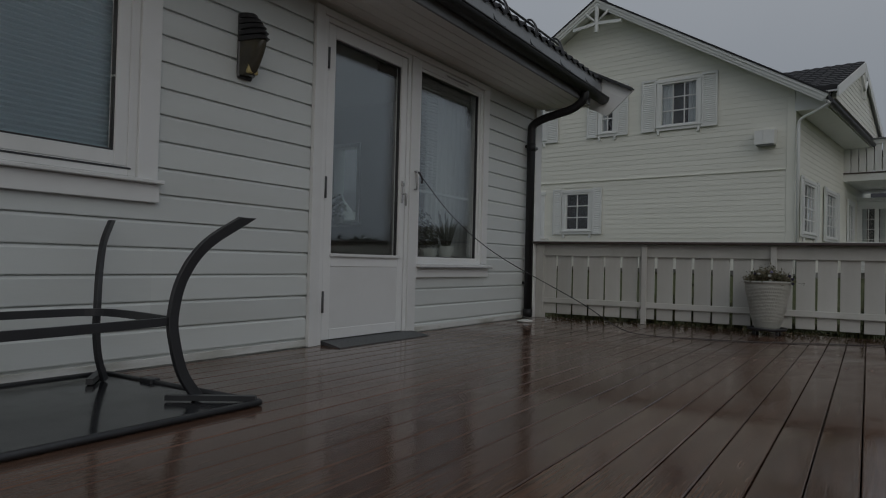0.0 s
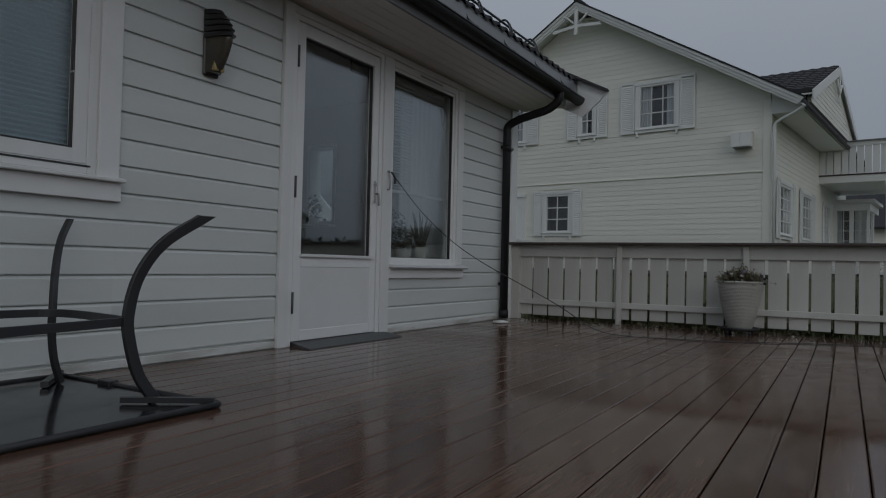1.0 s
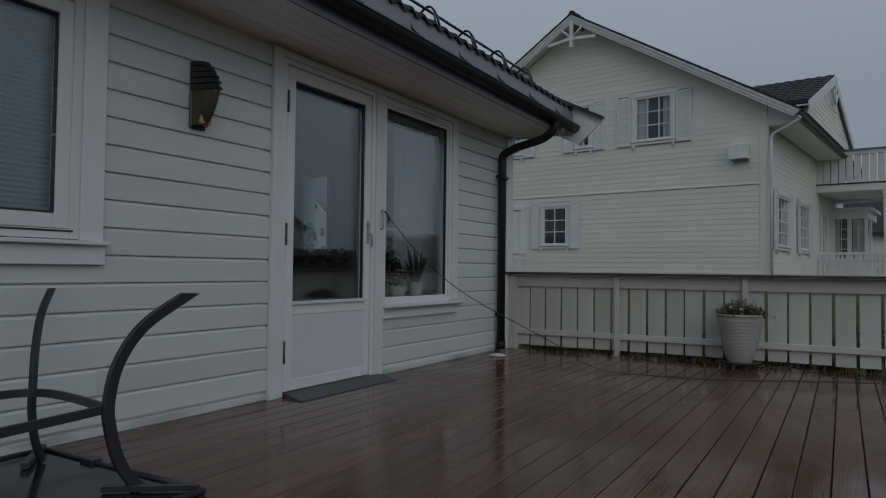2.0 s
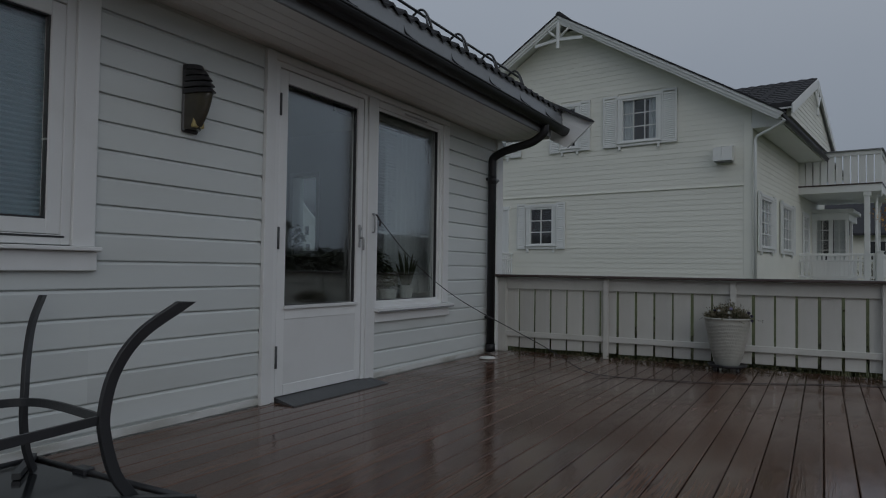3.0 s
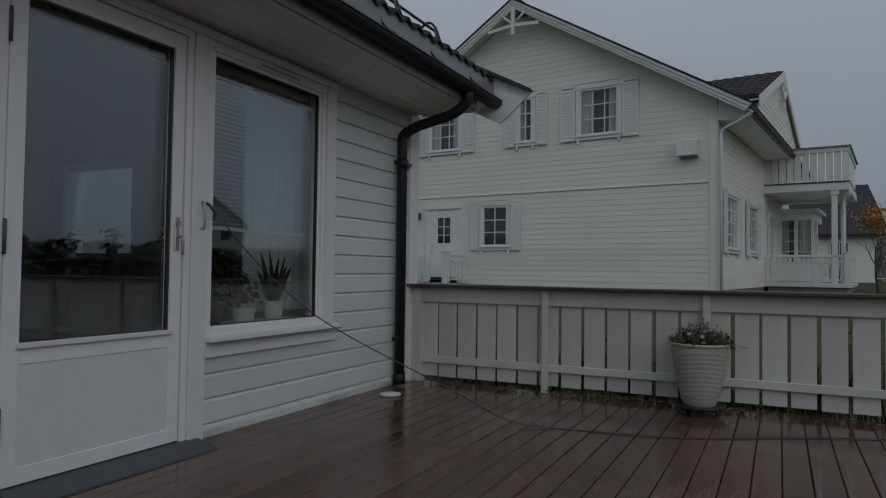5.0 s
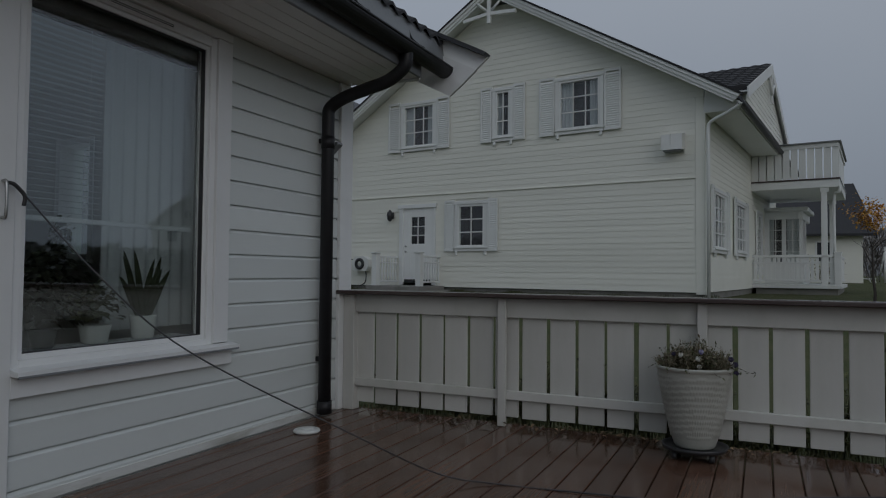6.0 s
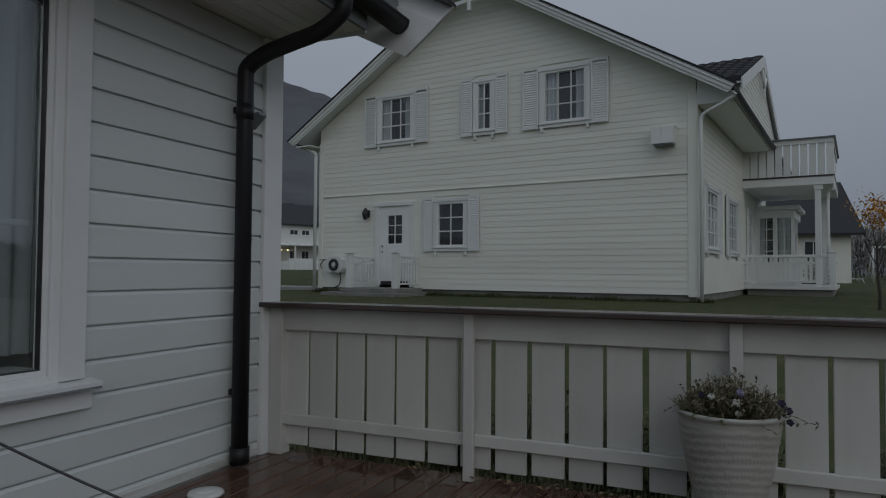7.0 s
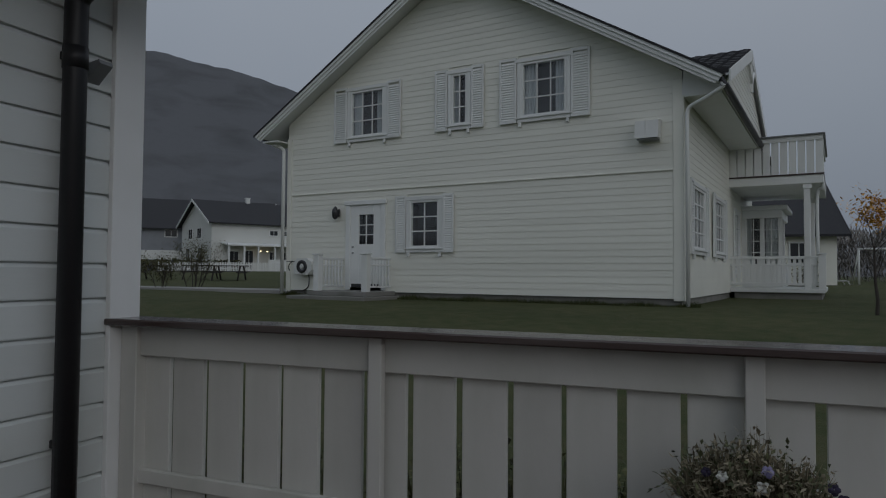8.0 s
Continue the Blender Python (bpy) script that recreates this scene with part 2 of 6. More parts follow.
# ---- ground ----
def ground_height(x, y):
    rise = min(max((y - 8.0) / 9.0, 0.0), 1.0)
    def ease(t):
        t = min(max(t, 0.0), 1.0)
        return t * t * (3 - 2 * t)
    far = ease((-x - 7.0) / 6.0)
    return -0.22 + 0.58 * ease(rise) + 0.20 * ease((y - 25.0) / 20.0) + far * (0.08 * ease((y - 14.0) / 8.0) + 0.42 * ease((y - 26.0) / 30.0))


def lawn_pose(x, y, turn):
    return pose(x, y, ground_height(x, y) + 0.01, 0, 0, turn)


def build_ground():
    xs = [-900, -300, -120, -80, -60, -50] + [-40 + 2 * i for i in range(46)] + [60, 120, 300, 900]
    ys = [-900, -300, -100, -40, -20, -10, -6, -2, 2, 6] + [7.5 + 0.5 * i for i in range(26)] + [22, 24, 26, 28, 30, 32, 34, 36, 38, 40, 43, 46, 50, 54, 60, 100, 200, 400, 900]
    bm = bmesh.new()
    grid = [[bm.verts.new((x, y, ground_height(x, y) + (0.02 * noise.noise((x * 0.4, y * 0.4, 0)) if 8 < y < 40 else 0))) for x in xs] for y in ys]
    for j in range(len(ys) - 1):
        for i in range(len(xs) - 1):
            bm.faces.new((grid[j][i], grid[j][i + 1], grid[j + 1][i + 1], grid[j + 1][i])).smooth = True
    return tagged(part("ground", bm, LAWN), "short autumn lawn, dull green with brown patches", "lawn", kind="structure")


ground = build_ground()

# ---- deck ----
deck = thing("floor", "wet brown-stained wooden deck of long boards", "deck", kind="structure")
part("joists", boxes(*[((0.02, y, -0.17), (6.7, y + 0.05, -0.032)) for y in [-3.9 + 0.6 * i for i in range(19)]]), SOIL, deck)
part("understructure", boxes(((0.0, -4.0, -0.21), (6.72, 7.37, -0.18))), SOIL, deck)

# ---- wall of the house ----
SOFFIT_Z = 2.215
wall = thing("wall_west", "white-painted horizontal wooden siding of the house", "wall", kind="structure")


def wall_core():
    bm = bmesh.new()
    x0, x1 = -0.16, -0.016
    box(bm, (x0, -4.0, -0.2), (x1, 0.75, 2.9))
    box(bm, (x0, 0.75, -0.2), (x1, 2.66, 0.90))
    box(bm, (x0, 0.75, 2.10), (x1, 2.66, 2.9))
    box(bm, (x0, 2.66, -0.2), (x1, 3.90, 2.9))
    box(bm, (x0, 3.90, -0.2), (x1, 5.0, -0.03))
    box(bm, (x0, 3.90, 2.16), (x1, 6.12, 2.9))
    box(bm, (x0, 5.0, -0.2), (x1, 6.12, 0.5))
    box(bm, (x0, 6.12, -0.2), (x1, 7.36, 2.9))
    return bm


part("sheathing", wall_core(), WHITE, wall)
# gable wall round the corner and the far walls that close the house
tagged(part("wall_north", boxes(((-8.0, 7.22, -0.2), (-4.25, 7.36, 2.9)), ((-4.25, 7.22, -0.2), (-2.27, 7.36, 1.0)), ((-4.25, 7.22, 2.0), (-2.27, 7.36, 2.9)), ((-3.11, 7.22, 1.0), (-2.73, 7.36, 2.0)), ((-2.27, 7.22, -0.2), (-0.16, 7.36, 2.9))), WHITE), "white wooden gable wall round the corner", "wall", kind="structure")
part("corner_board", boxes(((-0.12, 7.36, 0.0), (-0.0, 7.385, 2.25)), bevel=0.003), TRIM, wall)
part("corner_board", boxes(((-0.002, 7.238, 0.0), (0.024, 7.385, SOFFIT_Z)), bevel=0.003), TRIM, wall)
part("base_board", boxes(((-0.01, -4.0, 0.004), (0.006, 3.85, 0.046)), ((-0.01, 5.04, 0.004), (0.006, 7.235, 0.046)), bevel=0.002), BASEB, wall)


def siding_profile(z0, z1):
    return [(-0.015, z0), (0.0, z0 + 0.001), (0.001, z0 + 0.006), (0.0, z1 - 0.020), (-0.011, z1 - 0.006), (-0.015, z1 - 0.006)]


def siding_stretch(y0, y1, z_ref, pitch, z_top, z_low=0.04):
    z = z_ref - pitch * int((z_ref - z_low) / pitch + 1)
    while z < z_top:
        a, b = max(z, z_low), min(z + pitch, z_top)
        if b - a > 0.03:
            part("siding_board", prism(siding_profile(a, b), "y", y0, y1), WHITE, wall)
        z += pitch


def own_siding():
    siding_stretch(-4.0, 0.60, 1.003, 0.1347, SOFFIT_Z + 0.02)
    siding_stretch(0.60, 2.745, 1.003, 0.1347, 0.86)
    siding_stretch(2.745, 3.849, 1.003, 0.1347, SOFFIT_Z + 0.02)
    siding_stretch(5.036, 6.187, 1.018, 0.1345, 0.46)
    siding_stretch(6.187, 7.24, 1.018, 0.1345, SOFFIT_Z + 0.02)


own_siding()


def framed(y0, y1, z0, z1, w, x0, x1, bevel=0.003):
    """A frame of four bars in the plane of the wall, outer edges y0..y1, z0..z1."""
    return boxes(((x0, y0, z0), (x1, y0 + w, z1)), ((x0, y1 - w, z0), (x1, y1, z1)), ((x0, y0 + w, z0), (x1, y1 - w, z0 + w)), ((x0, y0 + w, z1 - w), (x1, y1 - w, z1)), bevel=bevel)


def pane(y0, y1, z0, z1, x, parent, name="pane"):
    ob = part(name, boxes(((x, y0, z0), (x + 0.006, y1, z1))), GLASS, parent)
    ob.visible_shadow = False
    inner = part(name, boxes(((x - 0.022, y0, z0), (x - 0.016, y1, z1))), GLASS, parent)
    inner.visible_shadow = False
    third = part(name, boxes(((x - 0.044, y0, z0), (x - 0.038, y1, z1))), GLASS, parent)
    third.visible_shadow = False
    return ob


# window_1, to the side of the door
win1 = thing("window_1", "white wooden window with closed pale blue pleated blind", "window", pose(0, 0.7, 0.9), kind="structure")
win1.matrix_basis = Matrix.Identity(4)
part("casing", boxes(((0.0, 2.634, 0.930), (0.028, 2.745, 2.19)), ((0.0, 0.6, 0.930), (0.028, 0.70, 2.19)), ((0.0, 0.70, 2.08), (0.028, 2.634, 2.19)), bevel=0.003), TRIM, win1)
part("window_frame", framed(0.70, 2.634, 0.935, 2.08, 0.045, -0.08, 0.012), TRIM, win1)
# black strip laid on the frame as the shade in the sash gap
part("weather_gap", boxes(((-0.01, 0.75, 0.967), (0.0145, 2.604, 0.976))), BLACK, win1)
part("sash", framed(0.748, 2.590, 0.983, 2.03, 0.066, -0.05, 0.004), TRIM, win1)
part("glazing_bead", framed(0.812, 2.530, 1.047, 1.97, 0.012, -0.03, -0.004, 0.001), BLACK, win1)
pane(0.815, 2.527, 1.050, 1.968, -0.035, win1)
part("sill", boxes(((-0.02, 0.58, 0.910), (0.062, 2.762, 0.930)), bevel=0.004), TRIM, win1)
part("apron", boxes(((0.0, 0.58, 0.818), (0.030, 2.756, 0.910)), bevel=0.003), TRIM, win1)
part("stay", boxes(((-0.03, 2.517, 1.40), (-0.003, 2.532, 1.41)), bevel=0.001), STEEL, win1)


def pleats(y0, y1, z0, z1, x, pitch):
    bm, rows = bmesh.new(), []
    n = int((z1 - z0) / pitch)
    for i in range(2 * n + 1):
        z, dx = z0 + i * pitch / 2, 0.008 if i % 2 else -0.008
        rows.append((bm.verts.new((x + dx, y0, z)), bm.verts.new((x + dx, y1, z))))
    for a, b in zip(rows, rows[1:]):
        bm.faces.new((a[0], a[1], b[1], b[0]))
    bmesh.ops.solidify(bm, geom=bm.faces[:], thickness=0.001)
    return bm


tagged(part("pleated_blind", pleats(0.80, 2.54, 0.985, 2.03, -0.078, 0.024), BLIND), "pale blue pleated blind, closed behind the window", "blind")

# door_1
door = thing("door_1", "closed white terrace door with tall glass and lower panel", "door", kind="structure")
part("casing", boxes(((0.0, 3.847, 0.0), (0.030, 3.930, 2.2)), ((0.0, 3.930, 2.152), (0.030, 6.187, 2.195)), bevel=0.003), TRIM, door)
part("frame", boxes(((-0.10, 3.925, 0.0), (0.014, 3.978, 2.152)), ((-0.10, 4.885, 0.0), (0.014, 4.926, 2.152)), ((-0.10, 3.978, 2.118), (0.014, 4.885, 2.152)), bevel=0.002), TRIM, door)
leaf = part("leaf", boxes(((-0.05, 3.984, 0.03), (0.008, 4.060, 2.113)), ((-0.05, 4.812, 0.03), (0.008, 4.879, 2.113)), ((-0.05, 4.060, 2.030), (0.008, 4.812, 2.113)), ((-0.05, 4.060, 0.512), (0.008, 4.812, 0.590)), ((-0.05, 4.060, 0.03), (0.008, 4.812, 0.10)), bevel=0.003), TRIM, door)
part("lower_panel", boxes(((-0.04, 4.055, 0.095), (0.004, 4.817, 0.517)), bevel=0.002), TRIM, leaf)
part("glazing_bead", framed(4.058, 4.814, 0.588, 2.032, 0.011, -0.03, -0.006, 0.001), BLACK, leaf)
part("bottom_bead", boxes(((-0.01, 4.045, 0.578), (0.026, 4.826, 0.600)), bevel=0.003), TRIM, leaf)
pane(4.06, 4.812, 0.590, 2.030, -0.034, leaf)
for z in (0.28, 1.03, 1.88):
    part("hinge", tube([(0.018, 3.981, z - 0.07), (0.018, 3.981, z + 0.07)], 0.008, 8), GREY, door)
lever = part("handle", boxes(((0.008, 4.828, 1.00), (0.016, 4.856, 1.17)), bevel=0.004), STEEL, leaf, "worn steel handle plate")
part("lever", tube(arc([(0.012, 4.842, 1.07), (0.045, 4.842, 1.07), (0.052, 4.842, 1.05), (0.05, 4.845, 0.98)], 5), 0.008, 8), STEEL, lever)
part("lock_cylinder", tube([(0.012, 4.842, 1.14), (0.026, 4.842, 1.14)], 0.014, 12), STEEL, lever)
tagged(part("threshold_plate", prism([(0.0, 0.0), (0.22, 0.0), (0.22, 0.006), (0.0, 0.026)], "y", 3.99, 4.96, [3.995, 3.93, 3.93, 3.995], [5.0, 4.95, 4.95, 5.0]), GREY), "grey ribbed plate sloping from the door threshold", "threshold plate")
part("sill", boxes(((-0.10, 3.925, -0.02), (-0.004, 4.926, 0.026)), bevel=0.003), GREY, door)

# window_2, beside the door
win2 = thing("window_2", "tall white wooden window beside the door", "window", kind="structure")
part("casing", boxes(((0.0, 4.928, 0.0), (0.026, 5.036, 2.150)), ((0.0, 6.085, 0.55), (0.028, 6.187, 2.150)), bevel=0.003), TRIM, win2)
part("window_frame", boxes(((-0.09, 5.012, 0.54), (0.010, 5.075, 2.15)), ((-0.09, 6.050, 0.54), (0.010, 6.100, 2.15)), ((-0.09, 5.075, 0.54), (0.010, 6.050, 0.575)), ((-0.09, 5.075, 2.098), (0.010, 6.050, 2.15)), bevel=0.003), TRIM, win2)
part("glazing_bead", framed(5.075, 6.050, 0.575, 2.098, 0.022, -0.045, -0.004, 0.002), TRIM, win2)
part("gasket", framed(5.092, 6.034, 0.593, 2.079, 0.008, -0.04, -0.012, 0.001), BLACK, win2)
pane(5.094, 6.034, 0.592, 2.080, -0.045, win2)
part("sill", prism([(-0.02, 0.552), (0.070, 0.535), (0.070, 0.518), (-0.02, 0.518)], "y", 5.036, 6.232), TRIM, win2)
part("apron", boxes(((0.0, 5.036, 0.432), (0.026, 6.222, 0.516)), bevel=0.003), TRIM, win2)
vent_strip = part("trickle_vent", boxes(((0.010, 5.42, 2.104), (0.020, 5.80, 2.128)), bevel=0.003), TRIM, win2)
for z in (2.110, 2.119):
    part("slot", boxes(((0.0195, 5.435, z), (0.0212, 5.785, z + 0.004))), BLACK, vent_strip)
part("sill_drip", boxes(((0.062, 5.040, 0.510), (0.071, 6.228, 0.520)), bevel=0.001), SHEET, win2)
part("pull_handle", tube(arc([(0.026, 4.985, 1.12), (0.05, 4.985, 1.13), (0.05, 4.985, 1.25), (0.026, 4.985, 1.26)], 5), 0.006, 8), STEEL, win2)

# room behind the glass
room = thing("room", "dim living room behind the glass", "room", kind="structure")
part("room_floor", boxes(((-4.5, -3.0, -0.03), (-0.17, 7.14, 0.02))), FLOORW, room)
part("room_wall", boxes(((-4.6, -3.0, 0.0), (-4.5, 7.21, 2.5)), ((-4.5, -3.1, 0.0), (-0.17, -3.0, 2.5)), ((-4.5, 7.11, 0.0), (-4.25, 7.21, 2.45)), ((-4.25, 7.11, 0.0), (-2.27, 7.21, 1.0)), ((-4.25, 7.11, 2.0), (-2.27, 7.21, 2.45)), ((-3.11, 7.11, 1.0), (-2.73, 7.21, 2.0)), ((-2.27, 7.11, 0.0), (-0.17, 7.21, 2.45))), ROOMW, room)
# the room's other windows, in the gable wall, seen through the door glass
win3 = thing("window_3", "white double window in the gable wall of the room", "window", kind="structure")
for x0, x1 in ((-4.25, -3.11), (-2.73, -2.27)):
    part("window_frame", boxes(((x0, 7.10, 1.0), (x0 + 0.05, 7.27, 2.0)), ((x1 - 0.05, 7.10, 1.0), (x1, 7.27, 2.0)), ((x0 + 0.05, 7.10, 1.0), (x1 - 0.05, 7.27, 1.05)), ((x0 + 0.05, 7.10, 1.95), (x1 - 0.05, 7.27, 2.0)), bevel=0.003), TRIM, win3)
    part("pane", boxes(((x0 + 0.05, 7.22, 1.05), (x1 - 0.05, 7.226, 1.95))), GLASS, win3).visible_shadow = False
part("window_sill", boxes(((-4.3, 6.91, 0.97), (-2.22, 7.10, 1.0)), bevel=0.004), TRIM, win3)
tagged(part("ceiling", boxes(((-4.6, -3.1, 2.45), (-0.17, 7.14, 2.5))), ROOMW), "plain dim room ceiling", "ceiling", kind="structure")


def curtain(y0, y1, z0, z1, x, folds, spread=0.025, gather=0.0):
    bm, cols, n = bmesh.new(), [], folds * 8
    for i in range(n + 1):
        t = i / n
        col = []
        for j in range(5):
            q = j / 4
            y = y0 + (y1 - y0) * t
            y += gather * (1 - q) * (y - 0.5 * (y0 + y1))
            col.append(bm.verts.new((x + spread * math.sin(2 * math.pi * folds * t + 0.6 * math.sin(5 * t)), y, z0 + (z1 - z0) * q)))
        cols.append(col)
    for a, b in zip(cols, cols[1:]):
        for j in range(4):
            bm.faces.new((a[j], b[j], b[j + 1], a[j + 1])).smooth = True
    return bm


tagged(part("curtain", curtain(3.98, 4.16, 0.1, 2.2, -0.20, 5, 0.02, 0.3), CURTAIN), "sheer white curtain hanging beside the door glass", "curtain")
tagged(part("curtain", curtain(5.72, 6.60, 0.62, 2.2, -0.38, 11, 0.016), CURTAIN), "sheer white curtain hanging in folds in the window", "curtain")
# open venetian blind, let down half way behind the glass of window_2
SLAT = paint("pale blind slat", (0.62, 0.65, 0.67), 0.4, (0.5, 0.5, 0.5), 0.1, 3.0, 60.0, 0.0)
blind = thing("venetian_blind", "pale venetian blind let half down, slats open", "blind")
# shade at the top of the window recess is put into the headrail's grey
part("headrail", boxes(((-0.125, 5.10, 2.035), (-0.098, 6.03, 2.075)), bevel=0.003), GREY, blind, "headrail in shade-dark grey")
part("bottom_rail", boxes(((-0.124, 5.10, 1.128), (-0.099, 6.03, 1.150)), bevel=0.004), SLAT, blind)
slat_thin = mesh_of("slat", prism([(-0.1245, 0.0), (-0.112, 0.0022), (-0.0995, 0.0), (-0.0995, 0.0008), (-0.112, 0.0030), (-0.1245, 0.0008)], "y", 5.105, 5.50), SLAT)
for k in range(33):
    piece("slat", slat_thin, blind, (0, 0, 1.170 + 0.026 * k))
for y in (5.16, 5.44):
    part("ladder_cord", boxes(((-0.1128, y, 1.14), (-0.1112, y + 0.0016, 2.04))), SLAT, blind)
# added dark board, scalloped at one end: the shaded recess over the curtain
dark_band_edge = [(4.9, 2.36), (4.9, 2.06)] + [(6.27 + 0.075 * t, 2.06 - 0.20 * (3 * t * t - 2 * t ** 3)) for t in (k / 8 for k in range(9))] + [(6.62, 1.85), (6.62, 2.36)]
tagged(part("pelmet", prism(dark_band_edge, "x", -0.31, -0.29), paint("dark board for the shaded recess", (0.05, 0.045, 0.042), 0.5, (0.08, 0.07, 0.06), 0.3, 4.0, 40.0, 0.1)), "added dark board with a scalloped end, for the shaded recess", "pelmet")
tagged(part("inner_sill", boxes(((-0.32, 5.0, 0.55), (-0.10, 6.12, 0.585)), bevel=0.004), TRIM, None), "white inner window sill with plant pots", "window sill")

# ---- eaves and roof of the house ----
EAVE_Y0, EAVE_Y1, SLOPE = -4.0, 7.70, 0.517
def roof_z(x):
    return 2.585 - SLOPE * (x - 0.52)

roof = thing("roof", "dark tiled roof with white boarded eaves", "roof", pose(0.055, 0, 0.010), kind="structure")
for i in range(-1, 5):
    part("soffit_board", boxes(((0.004 + i * 0.0965, EAVE_Y0, SOFFIT_Z), (0.097 + i * 0.0965, 7.37, SOFFIT_Z + 0.018)), bevel=0.003), SOFFIT, roof)
part("fascia", boxes(((0.488, EAVE_Y0, 2.21), (0.508, 7.37, 2.40)), bevel=0.003), SHEET, roof)
part("drip_sheet", prism([(0.495, 2.535), (0.510, 2.535), (0.540, 2.37), (0.530, 2.37)], "y", EAVE_Y0, EAVE_Y1), SHEET, roof)
part("roof_deck", prism([(0.50, roof_z(0.5) - 0.075), (0.50, roof_z(0.5) - 0.09), (-4.0, roof_z(-4.0) - 0.09), (-4.0, roof_z(-4.0) - 0.075)], "y", EAVE_Y0, EAVE_Y1 - 0.02), WHITE, roof)
part("gable_soffit", prism([(0.45, roof_z(0.45) - 0.20), (0.45, roof_z(0.45) - 0.22), (-4.0, roof_z(-4.0) - 0.22), (-4.0, roof_z(-4.0) - 0.20)], "y", 7.36, EAVE_Y1), WHITE, roof)
part("eave_end_board", prism([(0.0, 2.20), (0.49, 2.20), (0.49, 2.42), (0.0, 2.66)], "y", 7.37, 7.392), WHITE, roof)


def tile_mesh(width, length, waves, thick, name, material):
    """One wavy roof tile: waves across (y), running up the slope (-x)."""
    bm, n = bmesh.new(), waves * 8
    def row(x, dz):
        return [bm.verts.new((x, width * i / n, -SLOPE * x + dz + 0.019 * math.sin(2 * math.pi * waves * i / n))) for i in range(n + 1)]
    a, b, c, d = row(0.0, 0.020), row(-length, 0.0), row(0.0, 0.020 - thick), row(-length, -thick)
    for p, q in ((a, b), (c, a), (b, d)):
        for i in range(n):
            f = bm.faces.new((p[i], p[i + 1], q[i + 1], q[i]))
            f.smooth = p is a
    bm.faces.new((a[0], b[0], d[0], c[0]))
    bm.faces.new((a[-1], c[-1], d[-1], b[-1]))
    bmesh.ops.recalc_face_normals(bm, faces=bm.faces)
    return mesh_of(name, bm, material)


TILE_W, TILE_L = 0.30, 0.34
own_tile = tile_mesh(TILE_W, TILE_L, 2, 0.022, "tile", TILE)
for r in range(4):
    for i in range(30):
        x = 0.53 - 0.31 * r
        piece("tile", own_tile, roof, (x, EAVE_Y1 - 0.05 - TILE_W * (i + 1), roof_z(x) - 0.055 + 0.012 * r))


# verge board at the gable end, three stepped planks
def slope_plank(x_end, off0, off1, y0, y1, cut):
    pts = []
    for x, off in ((x_end, off0), (x_end - cut, off1), (-4.0, off1), (-4.0, off0)):
        pts.append((x - 0.0, roof_z(x) - 0.012 - off * math.sqrt(1 + SLOPE * SLOPE)))
    return prism(pts, "y", y0, y1)


part("verge_board", slope_plank(0.862, 0.0, 0.125, 7.68, 7.702, 0.105), TRIM, roof)
part("verge_board", slope_plank(0.782, 0.115, 0.24, 7.655, 7.678, 0.105), TRIM, roof)
part("verge_board", slope_plank(0.700, 0.23, 0.350, 7.63, 7.653, 0.105), TRIM, roof)
part("verge_cap", slope_plank(0.862, -0.018, 0.008, 7.62, 7.715, 0.01), BLACK, roof)

# gutter and downpipe
def gutter_profile(cx, cz, r, t=0.004):
    outer = [(cx + r * math.cos(a), cz + r * math.sin(a)) for a in (math.pi + math.pi * k / 12 for k in range(13))]
    inner = [(cx + (r - t) * math.cos(a), cz + (r - t) * math.sin(a)) for a in (2 * math.pi - math.pi * k / 12 for k in range(13))]
    return outer + inner

gutter = thing("gutter", "black half-round gutter along the eaves", "gutter", pose(0.045, 0.01, -0.006))
part("trough", prism(gutter_profile(0.570, 2.345, 0.063), "y", EAVE_Y0, 7.60), GUTTER, gutter)
part("front_bead", tube([(0.633, EAVE_Y0, 2.345), (0.633, 7.60, 2.345)], 0.008, 8), GUTTER, gutter)
part("end_cap", prism([(0.570 + 0.066 * math.cos(math.pi + math.pi * k / 12), 2.346 + 0.066 * math.sin(math.pi + math.pi * k / 12)) for k in range(13)], "y", 7.595, 7.61), GUTTER, gutter)
for i in range(17):
    y = -3.4 + 0.66 * i
    part("bracket", tube(arc([(0.52, y, 2.50), (0.545, y, 2.43), (0.60, y, 2.375), (0.638, y, 2.350)], 3), 0.007, 6), GUTTER, gutter)
downpipe = thing("downpipe", "black round downpipe bent from gutter to deck", "downpipe")
part("pipe", tube([(0.065, 7.025, 0.03), (0.065, 7.025, 1.88)] + arc([(0.065, 7.025, 1.90), (0.075, 7.027, 1.985), (0.18, 7.034, 2.045), (0.33, 7.045, 2.085), (0.48, 7.06, 2.125), (0.575, 7.07, 2.185), (0.607, 7.073, 2.23), (0.613, 7.073, 2.30)], 6), 0.041, 16), GUTTER, downpipe)
part("socket", tube([(0.065, 7.025, 1.72), (0.065, 7.025, 1.80)], 0.044, 16), GUTTER, downpipe)
part("shoe", tube([(0.065, 7.025, 0.02), (0.065, 7.025, 0.10)], 0.048, 16), GUTTER, downpipe)
for z in (0.35, 1.76):
    part("clip", boxes(((0.0, 7.010, z), (0.05, 7.040, z + 0.03)), bevel=0.003), GUTTER, downpipe)

